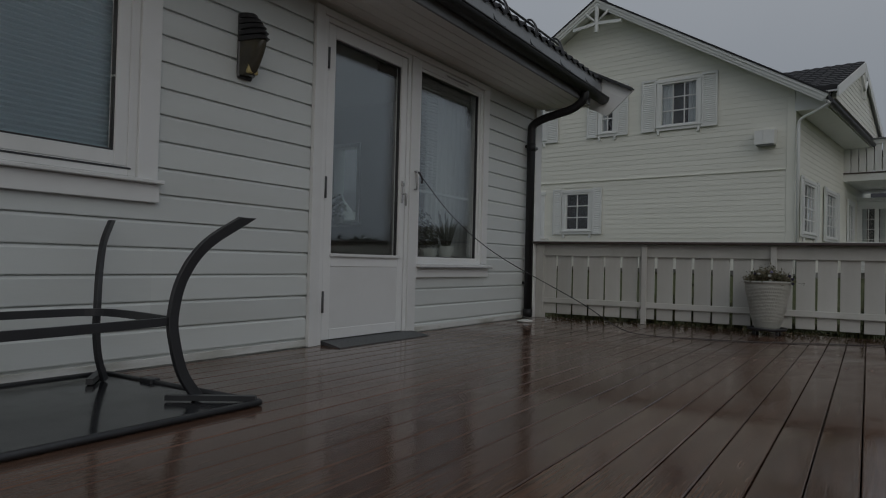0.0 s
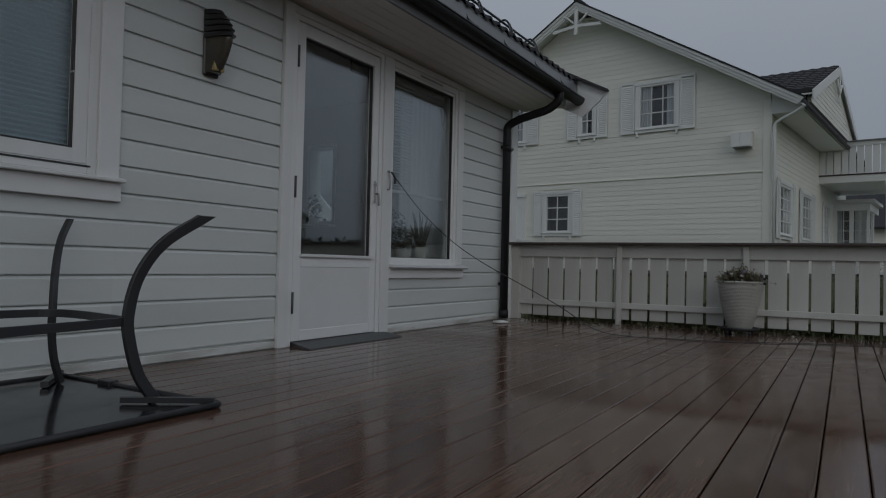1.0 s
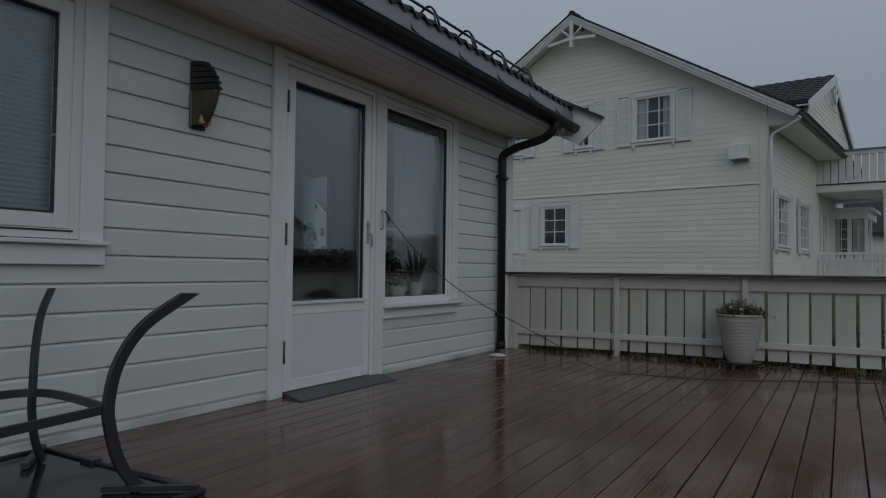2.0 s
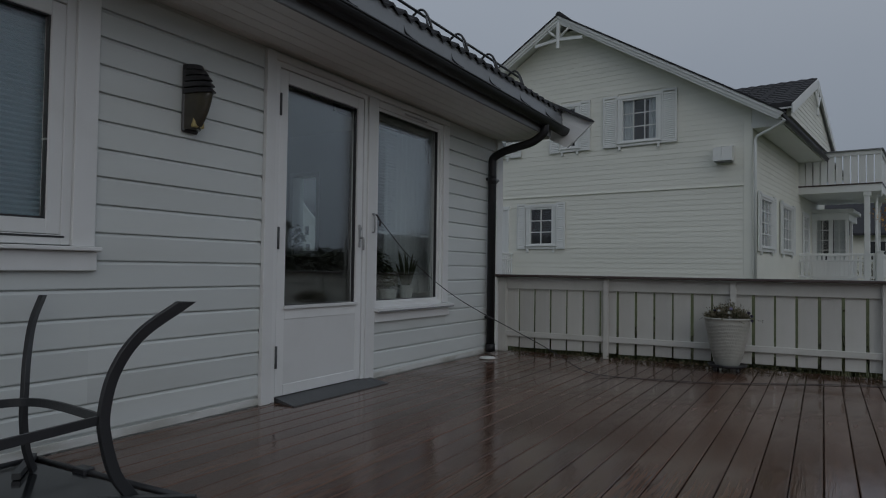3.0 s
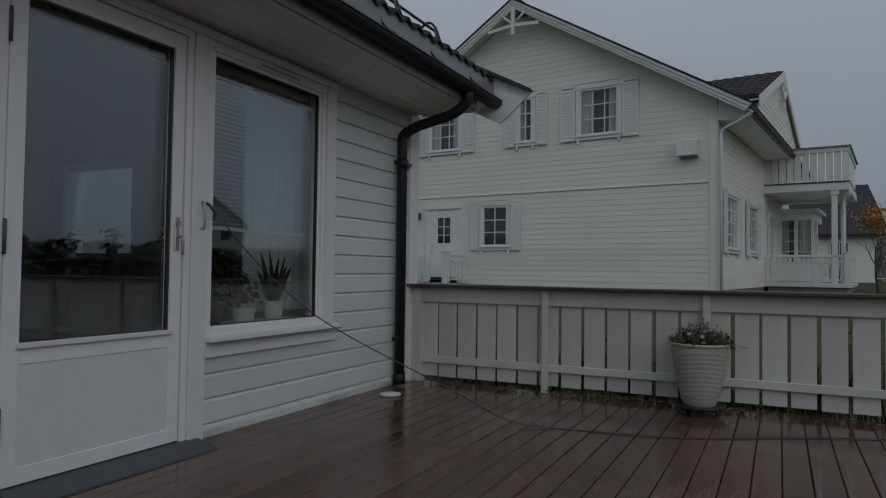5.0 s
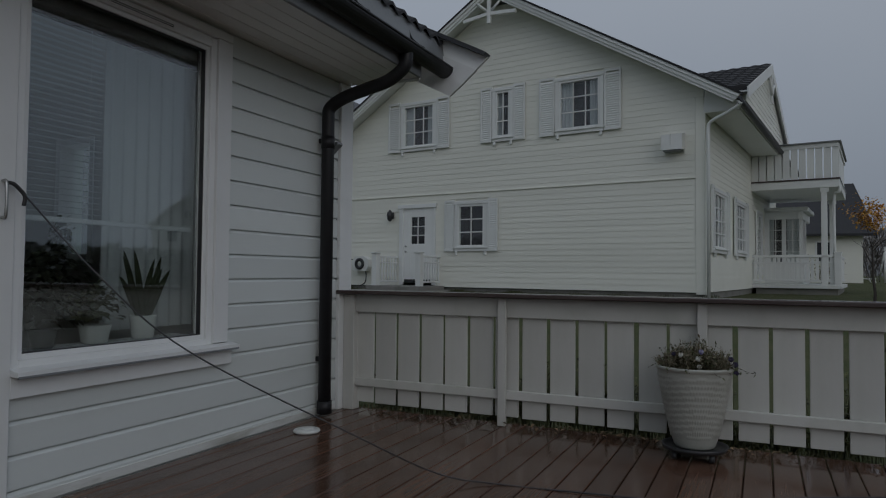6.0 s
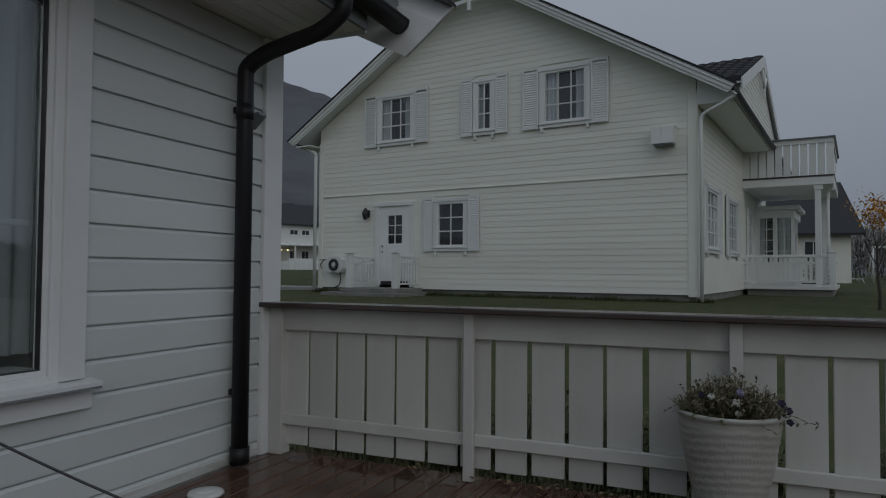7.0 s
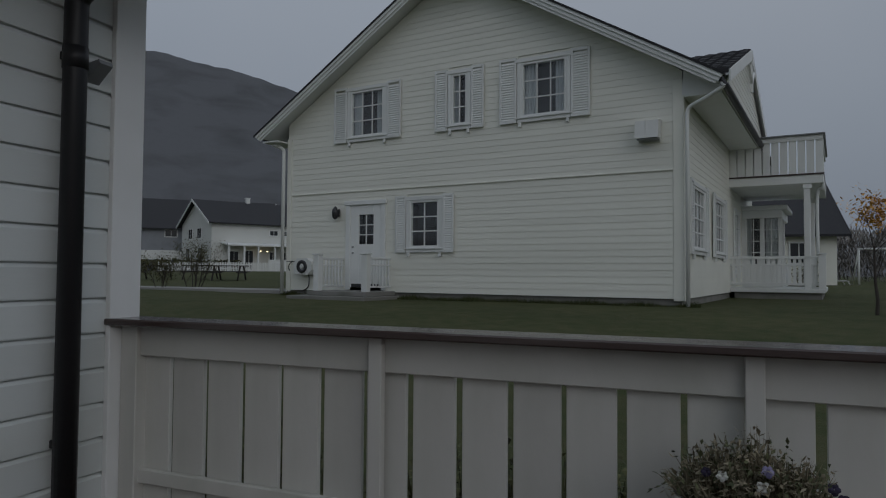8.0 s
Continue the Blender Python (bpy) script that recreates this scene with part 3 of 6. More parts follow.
# snow guard above the eaves
guard = thing("snow_guard", "black tubular snow guard on hoops along the roof", "snow guard", pose(0.05, 0.03, 0.02))
part("rail", tube([(0.30, EAVE_Y0, roof_z(0.30) + 0.065), (0.30, 7.02, roof_z(0.30) + 0.065)], 0.011, 8), BLACK, guard)
for i in range(18):
    y = 6.92 - 0.60 * i
    part("hoop", tube(arc([(0.38, y, roof_z(0.38) - 0.01), (0.345, y, roof_z(0.345) + 0.07), (0.30, y, roof_z(0.3) + 0.105), (0.25, y, roof_z(0.25) + 0.08), (0.18, y, roof_z(0.18) - 0.01)], 4), 0.010, 6), BLACK, guard)
    part("foot", tube([(0.40, y - 0.09, roof_z(0.40) - 0.01), (0.345, y - 0.03, roof_z(0.345) + 0.06)], 0.009, 6), BLACK, guard)

# ---- railing at the end of the deck ----
RAIL_END = 6.66
fence = thing("railing", "weathered white wooden deck railing with dark top board", "railing", pose(0, 7.340, 0))
part("top_cap", boxes(((-0.0, -0.112, 0.776), (RAIL_END, 0.065, 0.802)), bevel=0.005), CAP, fence, "dark brown stained top board")
part("top_board", boxes(((0.1, -0.028, 0.655), (RAIL_END, -0.004, 0.774)), bevel=0.003), FENCE, fence)
part("lower_rail", boxes(((0.1, -0.030, 0.158), (RAIL_END, -0.004, 0.214)), bevel=0.004), FENCE, fence)
part("wall_post", boxes(((0.026, -0.05, 0.0), (0.11, 0.03, 0.774)), bevel=0.004), FENCE, fence)
post_mesh = mesh_of("post", boxes(((-0.025, -0.060, 0.002), (0.025, -0.030, 0.774)), bevel=0.003), FENCE)
for x in (1.172, 2.313, 3.454, 4.595, 5.736):
    piece("post", post_mesh, fence, (x, 0, 0))
picket_mesh = mesh_of("picket", boxes(((0.0, 0.0, 0.048), (0.148, 0.020, 0.766)), bevel=0.002), FENCE)
# the six nearest the house stand a little closer
wide_picket_mesh = mesh_of("picket", boxes(((-0.003, 0.0, 0.048), (0.147, 0.020, 0.766)), bevel=0.002), FENCE)
for i in range(38):
    slack = 0.003 if i < 6 else 0.005
    piece("picket", wide_picket_mesh if i < 6 else picket_mesh, fence, (0.086 + 0.1712 * i + random.uniform(-slack, slack), 0, random.uniform(-0.004, 0.004)))

# ---- neighbour house ----
# its own frame: x along the gable front (0 at the near corner, negative to the far corner), y into the depth, z up
N_POSE = pose(1.459, 19.214, -0.005, 0, 0, -7.5) @ Matrix.Scale(1.082, 4)
N_W, N_BASE, N_EAVE, N_RIDGE, N_DEEP = 9.49, 0.485, 4.29, 7.54, 11.2
N_MID = -4.76
SLOPES = {-1: 0.613, 1: 0.602}
neighbour = thing("neighbour_house", "cream white two-storey wooden house with shuttered windows", "house", N_POSE)


def n_roof(x):
    return N_RIDGE - SLOPES[1 if x > N_MID else -1] * abs(x - N_MID)


def n_left(z):
    return max(-N_W, N_MID - (N_RIDGE - 0.03 - z) / SLOPES[-1])


def n_right(z):
    return min(0.0, N_MID + (N_RIDGE - 0.03 - z) / SLOPES[1])


FRONT = [(-7.61, -6.48, 3.99, 5.28), (-4.87, -4.305, 4.0, 5.305), (-3.23, -2.09, 3.995, 5.31), (-5.92, -4.985, 1.372, 2.614), (-7.62, -6.50, 0.49, 2.58)]
SIDE = [(0.76, 2.15, 1.31, 2.71), (3.42, 4.86, 1.31, 2.71)]


def wall_with_holes(holes, z_top, left, right, place):
    """A wall in horizontal strips round its openings; place() turns (along, low, high) into a box or a sloped strip."""
    bm = bmesh.new()
    levels = sorted({N_BASE, z_top} | {v for h in holes for v in h[2:] if N_BASE < v < z_top})
    for a, b in zip(levels, levels[1:]):
        n = max(1, int((b - a) / 0.3)) if a >= N_EAVE - 0.2 else 1
        for k in range(n):
            p, q = a + (b - a) * k / n, a + (b - a) * (k + 1) / n
            for u, v in gaps_in(left(q), right(q), [(h[0] + 0.08, h[1] - 0.08) for h in holes if h[2] < q - 0.01 and h[3] > p + 0.01]):
                place(bm, u, v, p, q)
    return bm


part("wall", wall_with_holes(FRONT, N_RIDGE - 0.2, n_left, n_right, lambda bm, u, v, p, q: box(bm, (u, 0.012, p), (v, 0.05, q))), CREAM, neighbour)
part("wall", wall_with_holes(SIDE, N_EAVE - 0.1, lambda z: 0.05, lambda z: N_DEEP, lambda bm, u, v, p, q: box(bm, (-0.05, u, p), (-0.012, v, q))), CREAM, neighbour)
part("wall", boxes(((-N_W, 0.20, N_BASE), (-N_W + 0.2, N_DEEP, N_EAVE))), CREAM, neighbour)
part("wall", prism([(-N_W, N_BASE), (0, N_BASE), (0, N_EAVE + 0.1), (N_MID, N_RIDGE - 0.25), (-N_W, N_EAVE + 0.1)], "y", N_DEEP, N_DEEP + 0.2), CREAM, neighbour)
part("foundation", boxes(((-N_W + 0.03, 0.05, -0.1), (-0.03, N_DEEP, N_BASE))), CONCRETE, neighbour)
part("corner_board", boxes(((-0.16, -0.030, N_BASE - 0.04), (0.005, 0.0, N_EAVE + 0.18)), bevel=0.005), CREAM, neighbour)
part("corner_board", boxes(((0.0, -0.026, N_BASE - 0.04), (0.03, 0.14, N_EAVE - 0.05)), bevel=0.005), CREAM, neighbour)
part("corner_board", boxes(((-N_W - 0.02, -0.030, N_BASE - 0.04), (-N_W + 0.12, 0.0, N_EAVE - 0.05)), bevel=0.005), CREAM, neighbour)
part("band_board", boxes(((-N_W + 0.12, -0.034, 2.815), (-0.16, 0.0, 2.845)), bevel=0.005), CREAM, neighbour)


def n_board(z0, z1, ends0, ends1):
    """A lapped board of the gable front; its ends at the lower and the upper edge."""
    prof = [(0.010, z0), (-0.0120, z0), (-0.0050, z1), (0.010, z1)]
    return prism(prof, "x", 0, 0, [ends0[0], ends0[0], ends1[0], ends1[0]], [ends0[1], ends0[1], ends1[1], ends1[1]])


N_COURSE = 0.1289
z = N_BASE
while z < N_RIDGE - 0.35:
    z1 = z + N_COURSE
    holes = [(a - 0.0, b + 0.0) for a, b, c, d in FRONT if z1 > c + 0.05 and z < d - 0.05]
    l0, r0, l1, r1 = n_left(z), n_right(z), n_left(z1), n_right(z1)
    for a, b in gaps_in(l0, r0, holes):
        a1, b1 = (l1 if a == l0 else a), (r1 if b == r0 else b)
        if b1 > a1:
            part("siding_board", n_board(z, z1, (a, b), (a1, b1)), CREAM, neighbour)
    z = z1
side_boards = bmesh.new()
z = N_BASE
while z < N_EAVE - 0.1:
    holes = [(a, b) for a, b, c, d in SIDE if z + N_COURSE > c + 0.05 and z < d - 0.05]
    for a, b in gaps_in(0.14, N_DEEP, holes):
        strip = prism([(-0.010, z), (0.0126, z), (0.0056, z + N_COURSE), (-0.010, z + N_COURSE)], "y", a, b)
        me = bpy.data.meshes.new("strip")
        strip.to_mesh(me)
        side_boards.from_mesh(me)
        strip.free()
    z += N_COURSE
tagged(part("side_siding", side_boards, CREAM, neighbour), kind="stuff")

# roof: two slopes, eaves, barge boards
NROOF_Y0 = -0.44
for side in (-1, 1):
    N_SLOPE = SLOPES[side]
    reach = 5.485 if side > 0 else 5.41
    ext = reach
    prof = [(N_MID, N_RIDGE + 0.12), (N_MID + side * ext, N_RIDGE + 0.12 - N_SLOPE * ext), (N_MID + side * ext, N_RIDGE + 0.03 - N_SLOPE * ext), (N_MID, N_RIDGE + 0.03)]
    slope_part = part("roof", prism(prof, "y", NROOF_Y0 + 0.03, N_DEEP + 0.6), TILE, neighbour, "dark tiled roof slope")
    prof = [(N_MID, N_RIDGE + 0.025), (N_MID + side * (reach - 0.08), N_RIDGE + 0.025 - N_SLOPE * (reach - 0.08)), (N_MID + side * (reach - 0.08), N_RIDGE - 0.01 - N_SLOPE * (reach - 0.08)), (N_MID, N_RIDGE - 0.01)]
    part("soffit", prism(prof, "y", NROOF_Y0 + 0.05, N_DEEP + 0.55), NTRIM, neighbour)
    for k, (o0, o1, y) in enumerate(((0.105, 0.035, -0.48), (0.037, -0.045, -0.455), (-0.04, -0.105, -0.43))):
        e = reach + 0.04 - 0.05 * k
        prof = [(N_MID, N_RIDGE + o0), (N_MID + side * e, N_RIDGE + o0 - N_SLOPE * e), (N_MID + side * (e - 0.05), N_RIDGE + o1 - N_SLOPE * (e - 0.05)), (N_MID, N_RIDGE + o1)]
        part("barge_board", prism(prof, "y", y, y + 0.028), NTRIM, neighbour)
    prof = [(N_MID, N_RIDGE + 0.15), (N_MID + side * (reach + 0.06), N_RIDGE + 0.15 - N_SLOPE * (reach + 0.06)), (N_MID + side * (reach + 0.06), N_RIDGE + 0.105 - N_SLOPE * (reach + 0.06)), (N_MID, N_RIDGE + 0.105)]
    part("verge_cap", prism(prof, "y", -0.50, -0.38), TILE, neighbour)
part("eave_soffit", boxes(((0.031, -0.02, 4.13), (0.68, N_DEEP, 4.16))), NTRIM, neighbour)
part("eave_soffit", boxes(((-N_W - 0.50, -0.40, 4.14), (-N_W, N_DEEP, 4.17))), NTRIM, neighbour)
part("eave_end_board", prism([(-0.004, 4.159), (0.68, 4.159), (0.68, n_roof(0.70) + 0.02), (0.031, n_roof(0.031) + 0.02)], "y", -0.030, -0.004), NTRIM, neighbour)
part("eave_fascia", boxes(((0.68, -0.36, 4.16), (0.73, N_DEEP, 4.23)), bevel=0.004), NTRIM, neighbour)
part("gutter", prism(gutter_profile(0.76, 4.20, 0.065), "y", -0.42, N_DEEP), GUTTER, neighbour, "black half-round gutter")
part("ridge_cap", tube([(N_MID, NROOF_Y0, N_RIDGE + 0.14), (N_MID, N_DEEP, N_RIDGE + 0.14)], 0.09, 10), TILE, neighbour)
# gable ornament: collar beam, king post and two braces
orn = part("gable_ornament", prism([(N_MID - 0.70, n_roof(N_MID - 0.7) - 0.14), (N_MID, N_RIDGE - 0.50), (N_MID + 0.70, n_roof(N_MID + 0.7) - 0.14), (N_MID + 0.70, n_roof(N_MID + 0.7) - 0.22), (N_MID, N_RIDGE - 0.58), (N_MID - 0.70, n_roof(N_MID - 0.7) - 0.22)], "y", -0.46, -0.40), NTRIM, neighbour)
part("king_post", boxes(((N_MID - 0.045, -0.47, N_RIDGE - 0.78), (N_MID + 0.045, -0.40, N_RIDGE - 0.08)), bevel=0.006), NTRIM, orn)
for side in (-1, 1):
    part("brace", tube([(N_MID + side * 0.03, -0.43, N_RIDGE - 0.50), (N_MID + side * 0.33, -0.43, N_RIDGE - 0.24)], 0.035, 4), NTRIM, orn)
# downpipes
part("downpipe", tube([(0.10, -0.09, 0.36), (0.10, -0.09, 3.74)] + arc([(0.10, -0.09, 3.80), (0.16, -0.12, 3.92), (0.45, -0.25, 4.02), (0.71, -0.36, 4.13), (0.76, -0.38, 4.18)], 4), 0.036, 10), NTRIM, neighbour, "white downpipe")
part("downpipe", tube([(-N_W - 0.09, -0.09, 0.40), (-N_W - 0.09, -0.09, 3.9)] + arc([(-N_W - 0.09, -0.09, 3.95), (-N_W - 0.13, -0.12, 4.02), (-N_W - 0.30, -0.2, 4.10), (-N_W - 0.42, -0.22, 4.18)], 4), 0.045, 10), NTRIM, neighbour, "white downpipe")
# for shallow boxes behind the panes; the dimness of rooms is in this colour
DARKROOM = paint("window backing painted dim", (0.10, 0.10, 0.105), 0.8, (0.05, 0.05, 0.05), 0.4, 2.0, 20.0, 0.0)


def n_window(x0, x1, z0, z1, cols, rows, sh, m, lace=True):
    """A window with casing, muntins and two louvred shutters; x0..x1, z0..z1 bound the casing. Built facing -y at the origin."""
    w = new("window")
    w.parent, w.matrix_basis = neighbour, m
    c, f = 0.085, 0.05
    part("casing", boxes(((x0, -0.045, z0 + c), (x0 + c, 0.0, z1 - c)), ((x1 - c, -0.045, z0 + c), (x1, 0.0, z1 - c)), ((x0 - 0.02, -0.055, z1 - c), (x1 + 0.02, 0.0, z1)), ((x0, -0.045, z0), (x1, 0.0, z0 + c)), bevel=0.006), NTRIM, w)
    part("window_sill", boxes(((x0 - 0.04, -0.075, z0 + c - 0.01), (x1 + 0.04, 0.0, z0 + c + 0.02)), bevel=0.004), NTRIM, w)
    for x in (x0 + 0.03, x1 - 0.09):
        part("sill_bracket", boxes(((x, -0.06, z0 - 0.09), (x + 0.06, -0.005, z0)), bevel=0.006), NTRIM, w)
    gx0, gx1, gz0, gz1 = x0 + c, x1 - c, z0 + c + 0.02, z1 - c
    fr = part("window_frame", boxes(((gx0, -0.035, gz0), (gx0 + f, 0.05, gz1)), ((gx1 - f, -0.035, gz0), (gx1, 0.05, gz1)), ((gx0 + f, -0.035, gz0), (gx1 - f, 0.05, gz0 + f)), ((gx0 + f, -0.035, gz1 - f), (gx1 - f, 0.05, gz1)), bevel=0.004), NTRIM, w)
    gx0, gx1, gz0, gz1 = gx0 + f, gx1 - f, gz0 + f, gz1 - f
    for i in range(1, cols):
        x = gx0 + (gx1 - gx0) * i / cols
        part("muntin", boxes(((x - 0.014, -0.022, gz0), (x + 0.014, 0.0, gz1)), bevel=0.003), NTRIM, w)
    for j in range(1, rows):
        zz = gz0 + (gz1 - gz0) * j / rows
        part("muntin", boxes(((gx0, -0.020, zz - 0.014), (gx1, -0.001, zz + 0.014)), bevel=0.003), NTRIM, w)
    for i in range(cols):
        for j in range(rows):
            a, b = gx0 + (gx1 - gx0) * i / cols, gx0 + (gx1 - gx0) * (i + 1) / cols
            e, g = gz0 + (gz1 - gz0) * j / rows, gz0 + (gz1 - gz0) * (j + 1) / rows
            part("pane", boxes(((a, 0.002, e), (b, 0.006, g))), GLASS, w).visible_shadow = False
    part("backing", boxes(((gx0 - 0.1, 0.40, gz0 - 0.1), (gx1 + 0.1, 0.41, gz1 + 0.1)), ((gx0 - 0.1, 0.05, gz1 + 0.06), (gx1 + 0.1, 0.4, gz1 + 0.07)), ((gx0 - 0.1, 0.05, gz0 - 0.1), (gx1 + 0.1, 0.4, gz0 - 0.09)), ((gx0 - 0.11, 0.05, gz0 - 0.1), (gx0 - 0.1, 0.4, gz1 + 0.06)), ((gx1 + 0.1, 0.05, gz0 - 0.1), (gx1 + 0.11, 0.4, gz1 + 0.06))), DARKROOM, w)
    if lace:
        bm = bmesh.new()
        n = 60
        for u0, u1 in ((gx0 - 0.03, gx0 + 0.26 * (gx1 - gx0)), (gx1 - 0.26 * (gx1 - gx0), gx1 + 0.03)):
            prev = None
            for k in range(n + 1):
                t = k / n
                y = 0.10 + 0.018 * math.sin(t * 26)
                cur = [bm.verts.new((u0 + (u1 - u0) * t, y, zz)) for zz in (gz0 - 0.03, gz1 + 0.03)]
                if prev:
                    bm.faces.new((prev[0], cur[0], cur[1], prev[1])).smooth = True
                prev = cur
        part("lace_curtain", bm, CURTAIN, w)
    if sh:
        for a, b in ((x0 - sh, x0 - 0.012), (x1 + 0.012, x1 + sh)):
            s0, s1 = z0 + 0.0, z1 + 0.03
            panel = part("shutter", boxes(((a, -0.060, s0), (a + 0.045, -0.022, s1)), ((b - 0.045, -0.060, s0), (b, -0.022, s1)), ((a + 0.045, -0.060, s0), (b - 0.045, -0.022, s0 + 0.06)), ((a + 0.045, -0.060, s1 - 0.06), (b - 0.045, -0.022, s1)), bevel=0.004), NTRIM, w)
            bm = bmesh.new()
            zz = s0 + 0.062
            while zz < s1 - 0.11:
                vs = [bm.verts.new(p) for p in ((a + 0.04, -0.060, zz), (b - 0.04, -0.060, zz), (b - 0.04, -0.036, zz + 0.052), (a + 0.04, -0.036, zz + 0.052), (a + 0.04, -0.036, zz - 0.004), (b - 0.04, -0.036, zz - 0.004), (b - 0.04, -0.022, zz + 0.050), (a + 0.04, -0.022, zz + 0.050))]
                for q in ((0, 1, 2, 3), (7, 6, 5, 4), (0, 4, 5, 1), (3, 2, 6, 7)):
                    bm.faces.new([vs[i] for i in q])
                zz += 0.0500
            tagged(part("louvres", bm, NTRIM, panel), kind="stuff")
    return w


flat = Matrix.Translation((0, -0.012, 0))
n_window(*FRONT[0], 3, 3, 0.39, flat)
n_window(*FRONT[1], 2, 3, 0.315, flat)
n_window(*FRONT[2], 3, 3, 0.395, flat)
n_window(*FRONT[3], 2, 3, 0.285, flat, lace=False)
turn = pose(0.012, 0, 0, 0, 0, 90)
for a, b, c, d in SIDE:
    n_window(a, b, c, d, 3, 4, 0.30, turn)

# back door with six panes
nd = new("door")
nd.parent = neighbour
part("casing", boxes(((-7.63, -0.05, 0.52), (-7.50, 0.0, 2.50)), ((-6.60, -0.05, 0.52), (-6.49, 0.0, 2.50)), ((-7.66, -0.07, 2.50), (-6.46, 0.0, 2.60)), bevel=0.006), NTRIM, nd)
DX0, DX1 = -7.50, -6.60
part("leaf", boxes(((DX0, -0.02, 0.58), (-7.26, 0.03, 2.50)), ((-6.84, -0.02, 0.58), (DX1, 0.03, 2.50)), ((-7.26, -0.02, 0.58), (-6.84, 0.03, 1.58)), ((-7.26, -0.02, 2.27), (-6.84, 0.03, 2.50)), bevel=0.005), NTRIM, nd)
for i in range(2):
    for j in range(3):
        a, e = -7.25 + 0.205 * i, 1.59 + 0.228 * j
        part("pane", boxes(((a, 0.0, e), (a + 0.19, 0.006, e + 0.21))), GLASS, nd).visible_shadow = False
part("muntin", boxes(((-7.065, -0.012, 1.58), (-7.04, 0.01, 2.27)), ((-7.26, -0.012, 1.79), (-6.84, 0.008, 1.812)), ((-7.26, -0.012, 2.018), (-6.84, 0.008, 2.04))), NTRIM, nd)
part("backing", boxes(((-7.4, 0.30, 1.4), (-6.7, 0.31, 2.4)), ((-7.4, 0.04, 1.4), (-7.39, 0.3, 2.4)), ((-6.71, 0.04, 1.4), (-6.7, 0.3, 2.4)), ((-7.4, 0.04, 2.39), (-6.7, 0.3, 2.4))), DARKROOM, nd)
part("kick_plate", boxes(((-7.46, -0.028, 0.585), (-6.64, -0.018, 0.66)), bevel=0.002), BLACK, nd)
for z in (1.38, 1.52):
    part("lock", tube([(-7.42, -0.02, z), (-7.42, -0.05, z)], 0.022, 10), STEEL, nd)
# steps and two railings at the back door
tagged(part("stone_steps", boxes(((-8.20, -1.40, 0.24), (-6.05, -0.02, 0.41)), ((-7.85, -1.12, 0.41), (-6.22, -0.02, 0.51)), bevel=0.01), CONCRETE), "low grey stone landing before the back door", "steps").matrix_basis = N_POSE


def landing_railing(x):
    t = thing("landing_railing", "short white railing with turned balusters on the landing", "railing", N_POSE @ pose(x, 0, 0.51), "railings at the back door")
    part("end_post", boxes(((-0.075, -1.0, 0.0), (0.075, -0.86, 0.80)), ((-0.10, -1.02, 0.80), (0.10, -0.84, 0.83)), bevel=0.006), NTRIM, t)
    part("handrail", boxes(((-0.03, -0.86, 0.70), (0.03, -0.03, 0.75)), bevel=0.006), NTRIM, t)
    part("mid_rail", boxes(((-0.02, -0.86, 0.56), (0.02, -0.03, 0.59)), bevel=0.004), NTRIM, t)
    part("bottom_rail", boxes(((-0.025, -0.86, 0.08), (0.025, -0.03, 0.12)), bevel=0.004), NTRIM, t)
    b = mesh_of("baluster", lathe([(0.02, 0.12), (0.018, 0.2), (0.030, 0.28), (0.016, 0.36), (0.026, 0.48), (0.016, 0.58), (0.022, 0.70)], 8), NTRIM)
    for i in range(7):
        piece("baluster", b, t, (0, -0.78 + 0.115 * i, 0))
    return t


landing_railing(-7.70)
landing_railing(-6.36)

# cross gable over the side wall
CG_Y, CG_H, CG_Z0, CG_Z1 = 5.1, 3.9, 4.78, 6.28
for side in (-1, 1):
    prof = [(CG_Y, CG_Z1 + 0.12), (CG_Y + side * CG_H, CG_Z0 + 0.12), (CG_Y + side * CG_H, CG_Z0 + 0.03), (CG_Y, CG_Z1 + 0.03)]
    part("roof", prism(prof, "x", -3.2, 0.64), TILE, neighbour, "dark tiled cross gable roof")
    prof = [(CG_Y, CG_Z1 + 0.025), (CG_Y + side * CG_H, CG_Z0 + 0.025), (CG_Y + side * CG_H, CG_Z0 - 0.01), (CG_Y, CG_Z1 - 0.01)]
    part("soffit", prism(prof, "x", 0.1, 0.64), NTRIM, neighbour)
    prof = [(CG_Y, CG_Z1 + 0.10), (CG_Y + side * (CG_H + 0.05), CG_Z0 + 0.08), (CG_Y + side * (CG_H + 0.02), CG_Z0 - 0.14), (CG_Y, CG_Z1 - 0.16)]
    part("barge_board", prism(prof, "x", 0.64, 0.67), NTRIM, neighbour)
    part("brace", tube([(0.65, CG_Y, CG_Z1 - 0.75), (0.65, CG_Y + side * 0.4, CG_Z1 - 0.36)], 0.035, 4), NTRIM, neighbour)
rows = bmesh.new()
